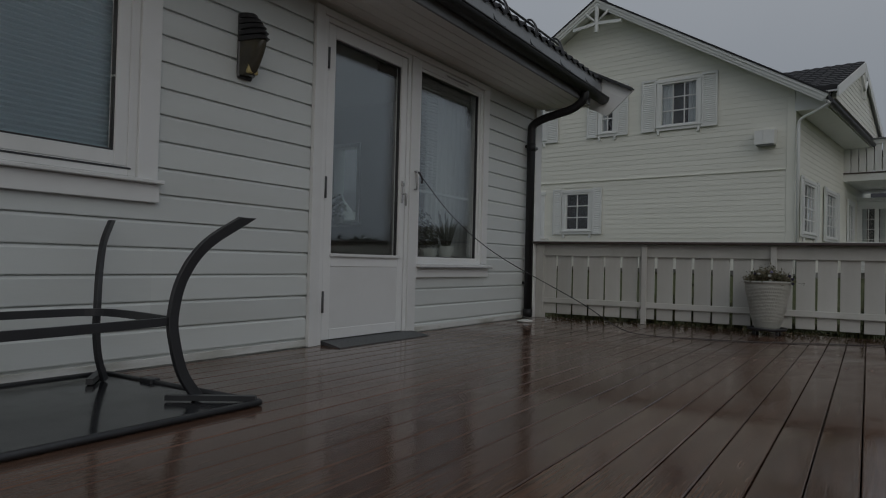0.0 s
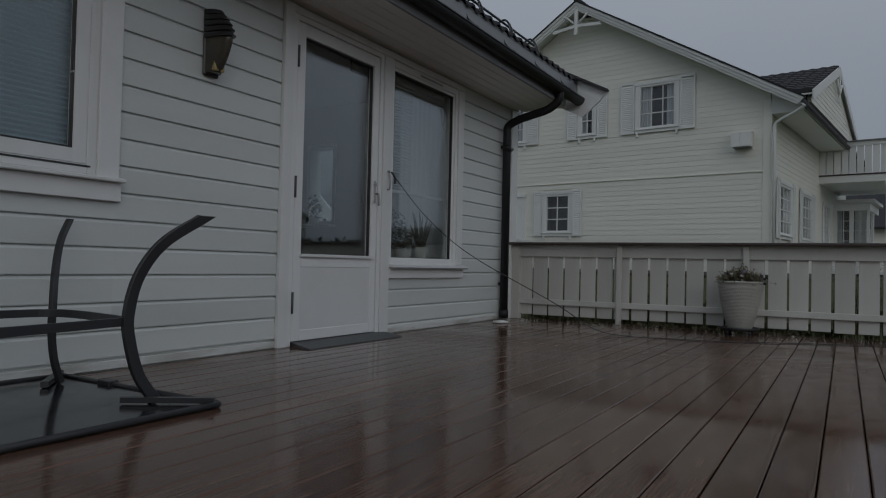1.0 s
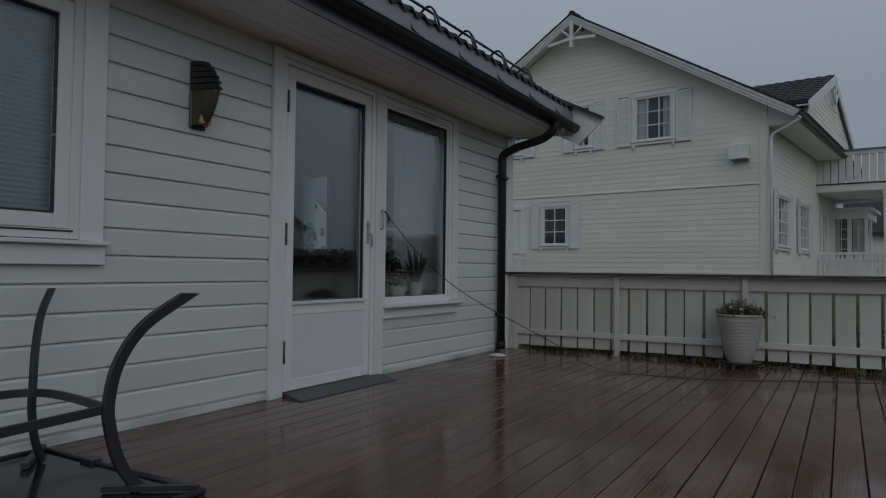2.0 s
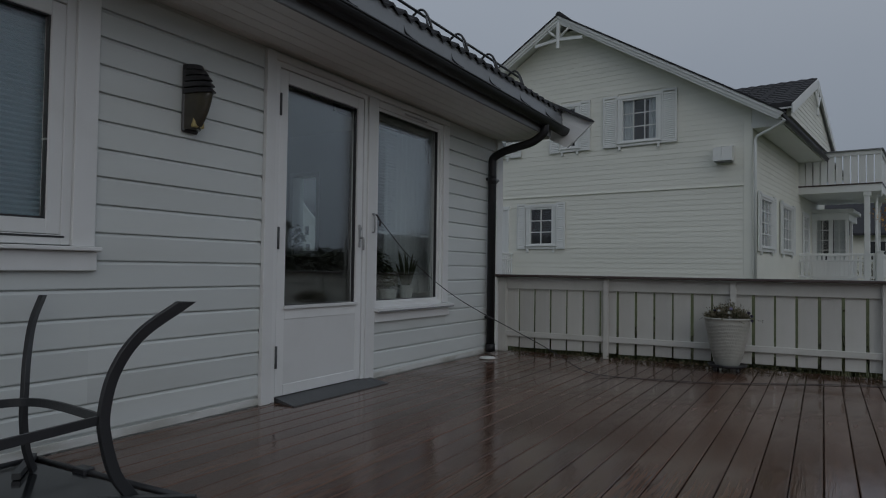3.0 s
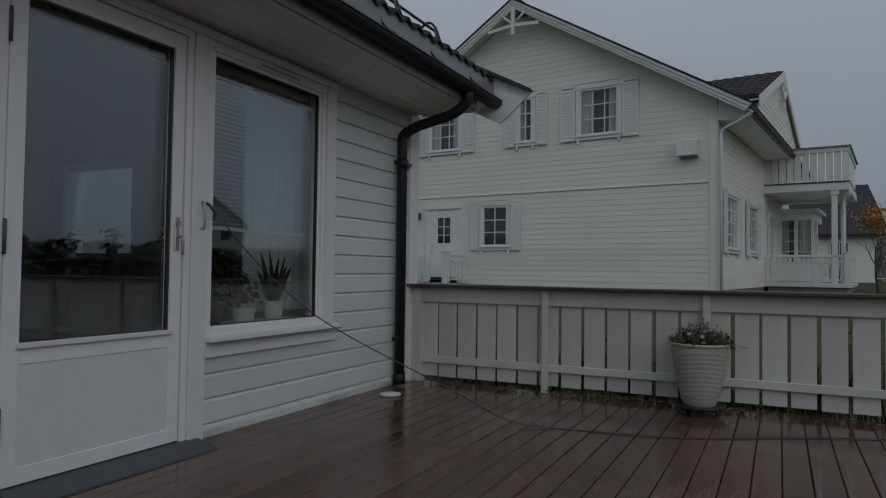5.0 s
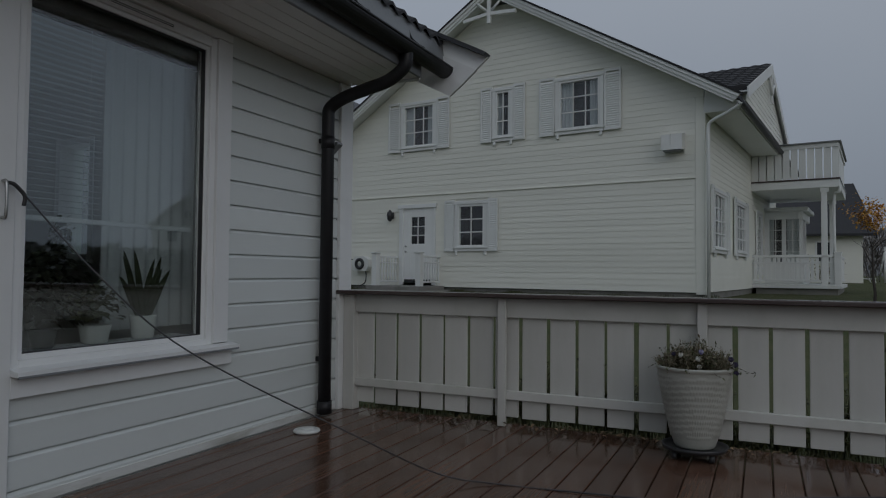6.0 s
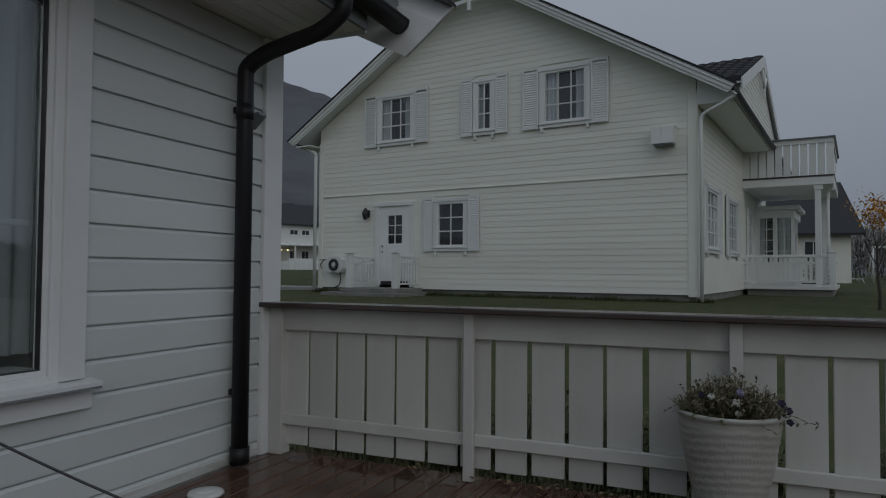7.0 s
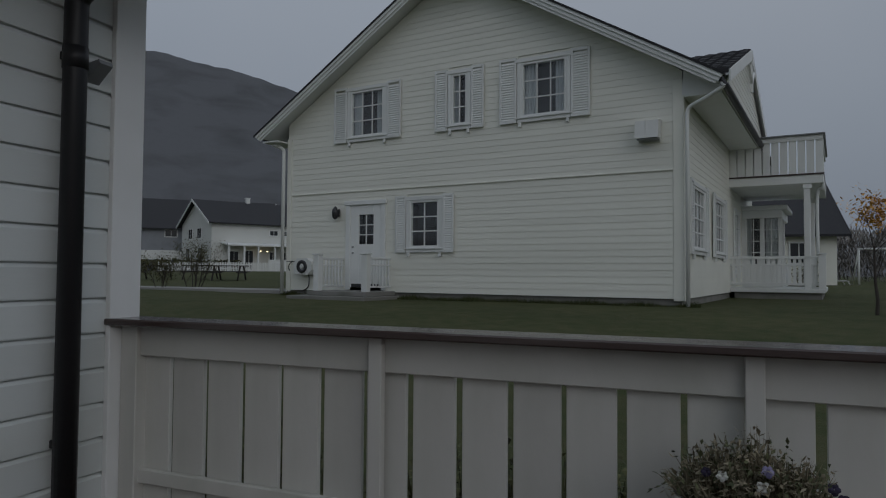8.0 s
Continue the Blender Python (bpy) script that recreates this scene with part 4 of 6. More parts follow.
for k in range(12):
    t0, t1 = k / 12, (k + 1) / 12
    y0, y1 = CG_Y - CG_H * t0, CG_Y - CG_H * t1
    z0, z1 = CG_Z1 + 0.12 - (CG_Z1 - CG_Z0) * t0, CG_Z1 + 0.12 - (CG_Z1 - CG_Z0) * t1
    for i in range(14):
        x0 = -3.14 + 0.27 * i
        q = [rows.verts.new(p) for p in ((x0, y0, z0 + 0.006), (x0 + 0.135, y0, z0 + 0.030), (x0 + 0.27, y0, z0 + 0.006), (x0, y1, z1 + 0.026), (x0 + 0.135, y1, z1 + 0.050), (x0 + 0.27, y1, z1 + 0.026), (x0, y1, z1), (x0 + 0.27, y1, z1))]
        for f in ((0, 1, 4, 3), (1, 2, 5, 4), (3, 4, 5, 7, 6)):
            rows.faces.new([q[j] for j in f])
tagged(part("tiling", rows, TILE, neighbour), kind="stuff")
antenna = part("roof_antenna", tube([(-0.55, 2.0, n_roof(-0.55) + 0.1), (-0.55, 2.0, n_roof(-0.55) + 0.42)], 0.02, 6), BLACK, neighbour)
for dz, w in ((0.40, 0.10), (0.33, 0.14), (0.26, 0.10)):
    part("element", tube([(-0.55 - w, 2.0, n_roof(-0.55) + dz), (-0.55 + w, 2.05, n_roof(-0.55) + dz + 0.03)], 0.014, 5), BLACK, antenna)
part("king_post", boxes(((0.62, CG_Y - 0.05, CG_Z1 - 0.95), (0.68, CG_Y + 0.05, CG_Z1 - 0.1)), bevel=0.006), NTRIM, neighbour)
z = CG_Z0 - 0.12
while z < CG_Z1 - 0.2:
    z1 = z + N_COURSE
    w0, w1 = [max(0.01, min(CG_H - 0.35, CG_H * (CG_Z1 - 0.1 - q) / (CG_Z1 - CG_Z0))) for q in (z, z1)]
    prof = [(0.46, z), (0.56, z), (0.552, z1), (0.46, z1)]
    part("siding_board", prism(prof, "y", 0, 0, [CG_Y - w0, CG_Y - w0, CG_Y - w1, CG_Y - w1], [CG_Y + w0, CG_Y + w0, CG_Y + w1, CG_Y + w1]), CREAM, neighbour)
    z = z1

# balcony on the side wall
BX, BY0, BY1 = 2.12, 6.0, 9.8
balcony = part("balcony", boxes(((0.0, BY0, 3.17), (BX, BY1, 3.38)), bevel=0.01), NTRIM, neighbour, "white balcony with boarded railing")
part("floor_edge", boxes(((0.0, BY0 - 0.02, 3.38), (BX + 0.02, BY1, 3.42)), bevel=0.004), CAP, balcony)
part("top_cap", boxes(((0.0, BY0 - 0.05, 4.355), (BX + 0.05, BY0 + 0.08, 4.39)), ((BX - 0.08, BY0 + 0.08, 4.355), (BX + 0.05, BY1, 4.39)), bevel=0.004), SHEET, balcony)
part("top_rail", boxes(((0.0, BY0, 4.235), (BX, BY0 + 0.03, 4.355)), ((BX - 0.03, BY0 + 0.03, 4.235), (BX, BY1, 4.355))), NTRIM, balcony)
slat = mesh_of("slat", boxes(((0.0, 0.0, 3.42), (0.165, 0.025, 4.25)), bevel=0.003), NTRIM)
for i in range(11):
    piece("slat", slat, balcony, (0.01 + 0.195 * i, BY0 + 0.03, 0))
slat_side = mesh_of("slat", boxes(((0.0, 0.0, 3.42), (0.025, 0.165, 4.25)), bevel=0.003), NTRIM)
for i in range(19):
    piece("slat", slat_side, balcony, (BX - 0.055, BY0 + 0.07 + 0.195 * i, 0))
for y in (BY0 + 0.12, BY1 - 0.12):
    part("pillar", boxes(((BX - 0.43, y - 0.07, 0.5), (BX - 0.29, y + 0.07, 3.17)), ((BX - 0.45, y - 0.10, 3.05), (BX - 0.25, y + 0.10, 3.17)), bevel=0.008), NTRIM, balcony)
part("drain_pipe", tube(arc([(BX - 0.02, BY0 + 0.2, 3.2), (BX - 0.02, BY0 + 0.2, 3.05), (BX - 0.14, BY0 + 0.3, 2.9), (BX - 0.14, BY0 + 0.3, 1.4)], 5), 0.04, 8), NTRIM, balcony)
# porch below it
porch = part("porch", boxes(((0.0, 6.000, 0.50), (2.14, 9.950, 0.60)), bevel=0.008), NTRIM, neighbour, "white porch with picket railing")
part("plinth", boxes(((0.1, 6.100, 0.28), (2.06, 9.850, 0.50))), CONCRETE, porch)
part("rail", boxes(((0.0, 6.050, 1.33), (2.07, 6.130, 1.40)), ((2.01, 6.130, 1.33), (2.09, 9.850, 1.40)), bevel=0.005), NTRIM, porch)
part("rail", boxes(((0.0, 6.060, 0.68), (2.07, 6.110, 0.74)), ((2.03, 6.110, 0.68), (2.08, 9.850, 0.74)), ((0.0, 6.060, 1.16), (2.07, 6.110, 1.21)), bevel=0.004), NTRIM, porch)
picket = mesh_of("porch_picket", boxes(((0.0, 0.0, 0.70), (0.07, 0.022, 1.35)), bevel=0.003), NTRIM)
for i in range(17):
    piece("picket", picket, porch, (0.06 + 0.115 * i, 6.075, 0))
picket_side = mesh_of("porch_picket", boxes(((0.0, 0.0, 0.70), (0.022, 0.07, 1.35)), bevel=0.003), NTRIM)
for i in range(31):
    piece("picket", picket_side, porch, (2.045, 6.200 + 0.115 * i, 0))
part("corner_post", boxes(((1.99, 6.010, 0.55), (2.15, 6.170, 1.44)), ((1.97, 5.990, 1.44), (2.17, 6.190, 1.47)), bevel=0.006), NTRIM, porch)
# bay window on the porch
bay = part("bay_window", boxes(((0.0, 8.550, 0.60), (1.05, 8.630, 1.25)), bevel=0.006), NTRIM, neighbour, "white bay window with small panes")
part("apron", boxes(((0.97, 8.630, 0.60), (1.05, 11., 1.25)), bevel=0.006), NTRIM, bay)
for lo, hi in (((0.0, 8.550, 2.55), (1.05, 8.630, 2.78)), ((0.97, 8.630, 2.55), (1.05, 11., 2.78))):
    part("head", boxes((lo, hi), bevel=0.006), NTRIM, bay)
for lo, hi in (((0.0, 8.550, 1.25), (0.14, 8.630, 2.55)), ((0.48, 8.550, 1.25), (0.60, 8.630, 2.55)), ((0.95, 8.550, 1.25), (1.05, 8.630, 2.55)), ((0.97, 9.550, 1.25), (1.05, 9.700, 2.55))):
    part("mullion", boxes((lo, hi), bevel=0.006), NTRIM, bay)
part("bay_roof", boxes(((0.0, 8.400, 2.78), (1.2, 10.750, 2.90)), bevel=0.01), NTRIM, bay)
part("pane", boxes(((0.14, 8.600, 1.25), (0.48, 8.606, 2.55)), ((0.60, 8.600, 1.25), (0.95, 8.606, 2.55))), GLASS, bay)
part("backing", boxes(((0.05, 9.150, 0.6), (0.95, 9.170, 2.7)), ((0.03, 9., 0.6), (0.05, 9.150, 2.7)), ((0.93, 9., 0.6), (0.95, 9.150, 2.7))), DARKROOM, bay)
part("net_curtain", boxes(((0.06, 8.670, 1.2), (0.26, 8.680, 2.6)), ((0.62, 8.670, 1.2), (0.93, 8.680, 2.6))), NTRIM, bay)
part("muntin", boxes(*[((a, 8.585, 1.25 + 0.325 * k - 0.012), (b, 8.599, 1.25 + 0.325 * k + 0.012)) for k in (1, 2, 3) for a, b in ((0.14, 0.48), (0.60, 0.95))], ((0.30, 8.585, 1.25), (0.322, 8.600, 2.55)), ((0.765, 8.585, 1.25), (0.787, 8.600, 2.55))), NTRIM, bay)
n_window(6.600, 7.700, 0.95, 2.70, 2, 4, 0, pose(0.022, 0, 0, 0, 0, 90))

# fittings on the neighbour's gable front
def n_at(x, y, z):
    return N_POSE @ pose(x, y, z)

vent = thing("ventilation_hood", "white metal ventilation hood on the gable wall", "vent", n_at(-0.575, -0.03, 3.56))
part("hood", prism([(0.0, 0.20), (-0.24, 0.16), (-0.26, -0.16), (0.0, -0.16)], "x", -0.21, 0.21), PLASTIC, vent)
part("back_plate", boxes(((-0.20, -0.01, -0.20), (0.20, 0.02, 0.21)), bevel=0.008), PLASTIC, vent)
part("grille", boxes(((-0.18, -0.24, -0.185), (0.18, -0.02, -0.165)), bevel=0.004), SHEET, vent)
part("seam", boxes(((-0.03, -0.258, -0.15), (-0.02, -0.236, 0.155))), PLASTIC, vent)

lantern = thing("wall_lantern", "black wall lantern beside the back door", "lamp", n_at(-7.865, -0.03, 2.327))
part("back_plate", boxes(((-0.05, -0.02, -0.08), (0.05, 0.02, 0.10)), bevel=0.01), BLACK, lantern)
part("cage", lathe([(0.02, -0.15), (0.06, -0.12), (0.085, 0.0), (0.075, 0.07), (0.03, 0.13), (0.01, 0.16)], 6), BLACK, lantern).location = (0, -0.12, 0)
part("arm", tube(arc([(0, -0.01, 0.05), (0, -0.06, 0.12), (0, -0.12, 0.15)], 5), 0.012, 6), BLACK, lantern)

reel = thing("hose_reel", "white wall-mounted hose reel with black drum", "hose reel", n_at(-8.80, -0.03, 1.06))
def reel_ring(r0, r1, y0, y1, sides=28):
    bm = bmesh.new()
    rings = [[bm.verts.new((r * math.cos(a), y, r * math.sin(a))) for a in (2 * math.pi * k / sides for k in range(sides))] for r, y in ((r0, y0), (r1, y0), (r1, y1), (r0, y1))]
    for p, q in zip(rings, rings[1:] + rings[:1]):
        for k in range(sides):
            bm.faces.new((p[k], p[(k + 1) % sides], q[(k + 1) % sides], q[k])).smooth = True
    bmesh.ops.recalc_face_normals(bm, faces=bm.faces)
    return bm
part("casing", prism([(-0.26 + 0.0, -0.18), (0.18, -0.20), (0.28, -0.08), (0.28, 0.12), (0.14, 0.20), (-0.16, 0.20), (-0.28, 0.08)], "y", -0.20, -0.02), PLASTIC, reel)
part("drum", reel_ring(0.075, 0.155, -0.225, -0.18), BLACK, reel)
part("hub", reel_ring(0.01, 0.05, -0.23, -0.18), PLASTIC, reel)
part("hose", tube(arc([(0.12, -0.10, -0.18), (0.16, -0.12, -0.32), (0.14, -0.14, -0.5), (0.0, -0.2, -0.60)], 6), 0.014, 6), BLACK, reel)
part("guide_arm", tube(arc([(-0.24, -0.1, 0.10), (-0.36, -0.16, 0.12), (-0.44, -0.2, 0.0), (-0.40, -0.2, -0.10)], 5), 0.014, 6), BLACK, reel)
part("guide_arm", tube([(-0.50, -0.2, 0.12), (-0.34, -0.17, 0.13)], 0.012, 6), BLACK, reel)


# ---- things on the deck ----
# upturned garden table: its glass top lies on the deck, legs in the air
TABLE_BLACK = paint("dark grey powder-coated metal", (0.032, 0.033, 0.036), 0.35, (0.06, 0.06, 0.06), 0.3, 8.0, 120.0, 0.1)
TABLE_GLASS = paint("wet black glass table top", (0.012, 0.013, 0.015), 0.10, (0.03, 0.03, 0.03), 0.5, 3.0, 15.0, 0.02)
table = thing("garden_table", "upturned black metal garden table lying on its glass top", "table", pose(-0.055, 0.030, 0.0))
TX0, TX1, TY0, TY1 = 0.12, 1.135, 0.42, 2.445
part("glass_top", boxes(((TX0 + 0.03, TY0 + 0.03, 0.004), (TX1 - 0.03, TY1 - 0.03, 0.014)), bevel=0.002), TABLE_GLASS, table, "wet black glass top")
part("edge_frame", tube([(TX1, TY0, 0.013), (TX1, TY1, 0.013)], 0.013, 8), TABLE_BLACK, table)
part("edge_frame", tube([(TX0, TY0, 0.013), (TX0, TY1, 0.013)], 0.013, 8), TABLE_BLACK, table)
part("edge_frame", tube([(TX0, TY1, 0.0135), (TX1, TY1, 0.0135)], 0.013, 8), TABLE_BLACK, table)
part("edge_frame", tube([(TX0, TY0, 0.0135), (TX1, TY0, 0.0135)], 0.013, 8), TABLE_BLACK, table)


def bar(points, wide, thin, across, flat_end=False):
    """A flat bar along points; across: the direction of its wide side."""
    bm, rings = bmesh.new(), []
    pts, ac = [Vector(p) for p in points], Vector(across).normalized()
    for i, p in enumerate(pts):
        d = (pts[min(i + 1, len(pts) - 1)] - pts[max(i - 1, 0)]).normalized()
        s = (ac - ac.dot(d) * d).normalized()
        u = d.cross(s)
        ring = [p + s * wide / 2 * a + u * thin / 2 * b for a, b in ((-1, -0.92), (-0.88, -1), (0.88, -1), (1, -0.92), (1, 0.92), (0.88, 1), (-0.88, 1), (-1, 0.92))]
        if flat_end and i == len(pts) - 1:
            ring = [q - d * ((q.z - p.z) / d.z) for q in ring]
        rings.append([bm.verts.new(q) for q in ring])
    for p, q in zip(rings, rings[1:]):
        for k in range(8):
            bm.faces.new((p[k], p[(k + 1) % 8], q[(k + 1) % 8], q[k]))
    bm.faces.new(rings[0][::-1])
    bm.faces.new(rings[-1])
    bmesh.ops.recalc_face_normals(bm, faces=bm.faces)
    return bm


TMID = (TY0 + TY1) / 2
for flip in (1, -1):
    def fl(p):
        return (p[0], TMID + flip * (p[1] - TMID), p[2])
    front = [(0.925, 2.330, 0.02), (0.918, 2.262, 0.12), (0.915, 2.225, 0.24), (0.915, 2.215, 0.34), (0.925, 2.245, 0.48), (0.952, 2.325, 0.605), (1.0, 2.475, 0.715)]
    back = [(0.310, 2.330, 0.02), (0.335, 2.285, 0.12), (0.350, 2.262, 0.24), (0.352, 2.262, 0.34), (0.320, 2.285, 0.48), (0.245, 2.345, 0.61), (0.140, 2.445, 0.715)]
    part("leg", bar(arc([fl(p) for p in front], 8), 0.020, 0.040, (1, 0, 0), True), TABLE_BLACK, table)
    part("leg", bar(arc([fl(p) for p in back], 8), 0.020, 0.026, (1, 0.3, 0), True), TABLE_BLACK, table)
    part("corner_brace", bar([fl((0.86, 2.235, 0.030)), fl((1.13, 2.43, 0.030))], 0.020, 0.026, (0, 0, 1)), TABLE_BLACK, table)
    part("corner_brace", bar([fl((0.36, 2.235, 0.030)), fl((0.13, 2.43, 0.030))], 0.024, 0.030, (0, 0, 1)), TABLE_BLACK, table)
    part("clamp", boxes((tuple(min(a, b) for a, b in zip(fl((0.42, 2.42, 0.0)), fl((0.50, 2.47, 0.0))))[:2] + (0.004,), tuple(max(a, b) for a, b in zip(fl((0.42, 2.42, 0.0)), fl((0.50, 2.47, 0.0))))[:2] + (0.032,)), bevel=0.004), TABLE_BLACK, table)
half = [(0.905, 2.215), (0.75, 2.240), (0.56, 2.262), (0.43, 2.248), (0.366, 2.165), (0.352, 1.95)]
back_bar = [(x, y, 0.320) for x, y in half] + [(0.350, TMID, 0.320)] + [(x, 2 * TMID - y, 0.320) for x, y in half[::-1]]
part("stretcher", bar(arc(back_bar, 5), 0.031, 0.012, (0, 0, 1)), TABLE_BLACK, table)
half = [(0.905, 2.212), (0.945, 1.98), (0.985, 1.70)]
front_bar = [(x, y, 0.318) for x, y in half] + [(0.998, TMID, 0.318)] + [(x, 2 * TMID - y, 0.318) for x, y in half[::-1]]
part("stretcher", bar(arc(front_bar, 5), 0.031, 0.012, (0, 0, 1)), TABLE_BLACK, table)

# wall lamp
SMOKE = paint("smoky lamp glass", (0.055, 0.05, 0.04), 0.12, (0.12, 0.10, 0.05), 0.4, 12.0, 60.0, 0.05)
AMBER = paint("yellowed lamp reflector", (0.45, 0.36, 0.14), 0.4, (0.2, 0.15, 0.06), 0.5, 25.0, 80.0, 0.1)
lamp = thing("wall_lamp", "dark wall lamp with louvred hood and smoky glass", "lamp", pose(0.0, 3.285, 1.715))
part("back_plate", boxes(((0.0, -0.054, -0.148), (0.024, 0.054, 0.222)), bevel=0.010), BLACK, lamp)


def quarter_shell(r_out, z0, z1, wide, taper):
    """A bulging cover between two heights: a half-round front that runs out to the plate."""
    bm, rings, n = bmesh.new(), [], 12
    for j in range(9):
        t = j / 8
        z = z0 + (z1 - z0) * t
        d = r_out * taper(t)
        rings.append([bm.verts.new((0.012 + d * math.sin(math.pi * k / n), -wide * math.cos(math.pi * k / n), z)) for k in range(n + 1)])
    for p, q in zip(rings, rings[1:]):
        for k in range(n):
            bm.faces.new((p[k], p[k + 1], q[k + 1], q[k])).smooth = True
    bm.faces.new(rings[0][::-1])
    bm.faces.new(rings[-1])
    bmesh.ops.recalc_face_normals(bm, faces=bm.faces)
    return bm


part("glass_shade", quarter_shell(0.165, -0.132, 0.07, 0.047, lambda t: 0.22 + 0.78 * math.sin(0.5 * math.pi * (0.15 + 0.85 * t))), SMOKE, lamp, "smoky glass shade")
for k in range(5):
    z = 0.058 + 0.033 * k
    part("louvre", quarter_shell((0.188, 0.178, 0.158, 0.128, 0.088)[k], z, z + 0.026, 0.054, lambda t: 1.0 - 0.18 * t), BLACK, lamp)
part("reflector", boxes(((0.024, -0.036, -0.125), (0.088, 0.036, -0.050)), bevel=0.006), AMBER, lamp, "yellowed reflector")

# small sensor box by the downpipe
sensor = thing("wall_sensor", "small grey wedge-shaped sensor on the siding", "sensor", pose(0.0, 7.15, 1.735))
part("body", prism([(0.0, -0.03), (0.075, 0.035), (0.07, 0.05), (0.0, 0.04)], "y", -0.03, 0.03), SHEET, sensor)

# round floor cap beside the downpipe
drain = thing("floor_cap", "round white plastic cap lying on the deck", "cap", pose(0.223, 6.63, 0.0))
part("rim", lathe([(0.068, 0.0), (0.078, 0.008), (0.072, 0.018), (0.05, 0.020)], 28), PLASTIC, drain)
part("boss", lathe([(0.042, 0.019), (0.038, 0.025), (0.01, 0.026)], 24), PLASTIC, drain)

# thin dark cord from the window handle across the deck
cord_line = [(0.045, 5.04, 1.230), (0.255, 5.23, 0.90), (0.585, 5.37, 0.615), (1.105, 5.74, 0.272), (1.33, 6.08, 0.055), (1.56, 6.22, 0.004), (1.90, 6.27, 0.004), (2.30, 6.36, 0.004), (2.86, 6.68, 0.004), (3.34, 6.90, 0.004), (3.9, 7.02, 0.004)]
cord = tagged(part("cord", tube(arc(cord_line, 8), 0.0036, 6), BLACK), "thin dark cord tied to the window and lying on the deck", "cord")
tagged(part("cord_knot", tube(arc([(0.03, 4.995, 1.255), (0.05, 5.01, 1.25), (0.048, 5.04, 1.228), (0.052, 5.055, 1.205), (0.05, 5.052, 1.17)], 5), 0.008, 6), BLACK, cord), "")

# flower pot on a dark saucer
POT = paint("white glazed ceramic", (0.42, 0.42, 0.38), 0.5, (0.24, 0.24, 0.19), 0.6, 6.0, 60.0, 0.2)
pot = thing("flower_pot", "tall white ceramic pot with ribbed relief on a saucer", "flower pot", pose(2.288, 7.105, 0.0) @ Matrix.Diagonal((1, 1, 0.972, 1)))
saucer = part("saucer", lathe([(0.130, 0.040), (0.152, 0.044), (0.162, 0.066), (0.156, 0.068), (0.148, 0.056), (0.02, 0.054)], 32), TABLE_BLACK, pot, "dark wet saucer on castors")
for k in range(4):
    a = math.pi / 4 + k * math.pi / 2
    wheel = tube([(0.125 * math.cos(a) - 0.012, 0.125 * math.sin(a), 0.022), (0.125 * math.cos(a) + 0.012, 0.125 * math.sin(a), 0.022)], 0.022, 12)
    part("castor", wheel, TABLE_BLACK, pot)


def pot_relief(a, z, r):
    if z < 0.115 or z > 0.435 or r < 0.105:
        return 0.0
    row = (z - 0.115) / 0.030 + 0.45 * math.sin(a * 2 + 1.0)
    edge = row - math.floor(row)
    return 0.0030 * abs(math.sin(a * 36 + math.floor(row) * 1.57)) * (0.4 + 0.6 * edge) + 0.0024 * edge


pot_prof = [(0.086, 0.055), (0.096, 0.060)]
for k in range(57):
    t = k / 56
    pot_prof.append((0.099 + 0.083 * t ** 0.80, 0.066 + 0.390 * t))
pot_prof += [(0.187, 0.460), (0.191, 0.470), (0.187, 0.478), (0.170, 0.476), (0.162, 0.455), (0.156, 0.415), (0.02, 0.415)]
part("vessel", lathe(pot_prof, 216, pot_relief), POT, pot)
part("soil", lathe([(0.01, 0.418), (0.154, 0.417), (0.156, 0.428), (0.02, 0.440)], 24), SOIL, pot)

# ---- plants ----
def leaf_faces(verts, faces, base, tip, width, bend, up=(0, 0, 1)):
    """A pointed leaf of four triangles from base to tip."""
    b, t = Vector(base), Vector(tip)
    d = t - b
    s = d.cross(Vector(up))
    s = (s.normalized() if s.length > 1e-6 else Vector((1, 0, 0))) * width / 2
    m = b + d * 0.5 + Vector(up) * bend
    i = len(verts)
    verts += [tuple(b), tuple(m - s), tuple(m + s), tuple(t)]
    faces += [(i, i + 1, i + 2), (i + 1, i + 3, i + 2)]


def from_lists(name, verts, faces, material, parent=None):
    me = bpy.data.meshes.new(name)
    me.from_pydata(verts, [], faces)
    me.materials.append(material)
    ob = new(name, me)
    ob.parent = parent
    return ob


WITHER = leafy("withered stems", (0.06, 0.05, 0.03), (0.29, 0.25, 0.17))
GREENS = leafy("dull green leaves", (0.03, 0.04, 0.018), (0.12, 0.125, 0.06))
PETAL = leafy("white petals", (0.38, 0.38, 0.36), (0.58, 0.58, 0.53))
VIOLET = leafy("pale violet petals", (0.08, 0.07, 0.16), (0.30, 0.28, 0.42))
PURPLE = leafy("dark violet petals", (0.010, 0.008, 0.016), (0.035, 0.028, 0.06))
rnd = random.Random(5)
flowers = thing("pansies", "withered pansies with a few white and violet blooms", "plant", pose(2.288, 7.105, 0.426))
v1, f1, v2, f2 = [], [], [], []
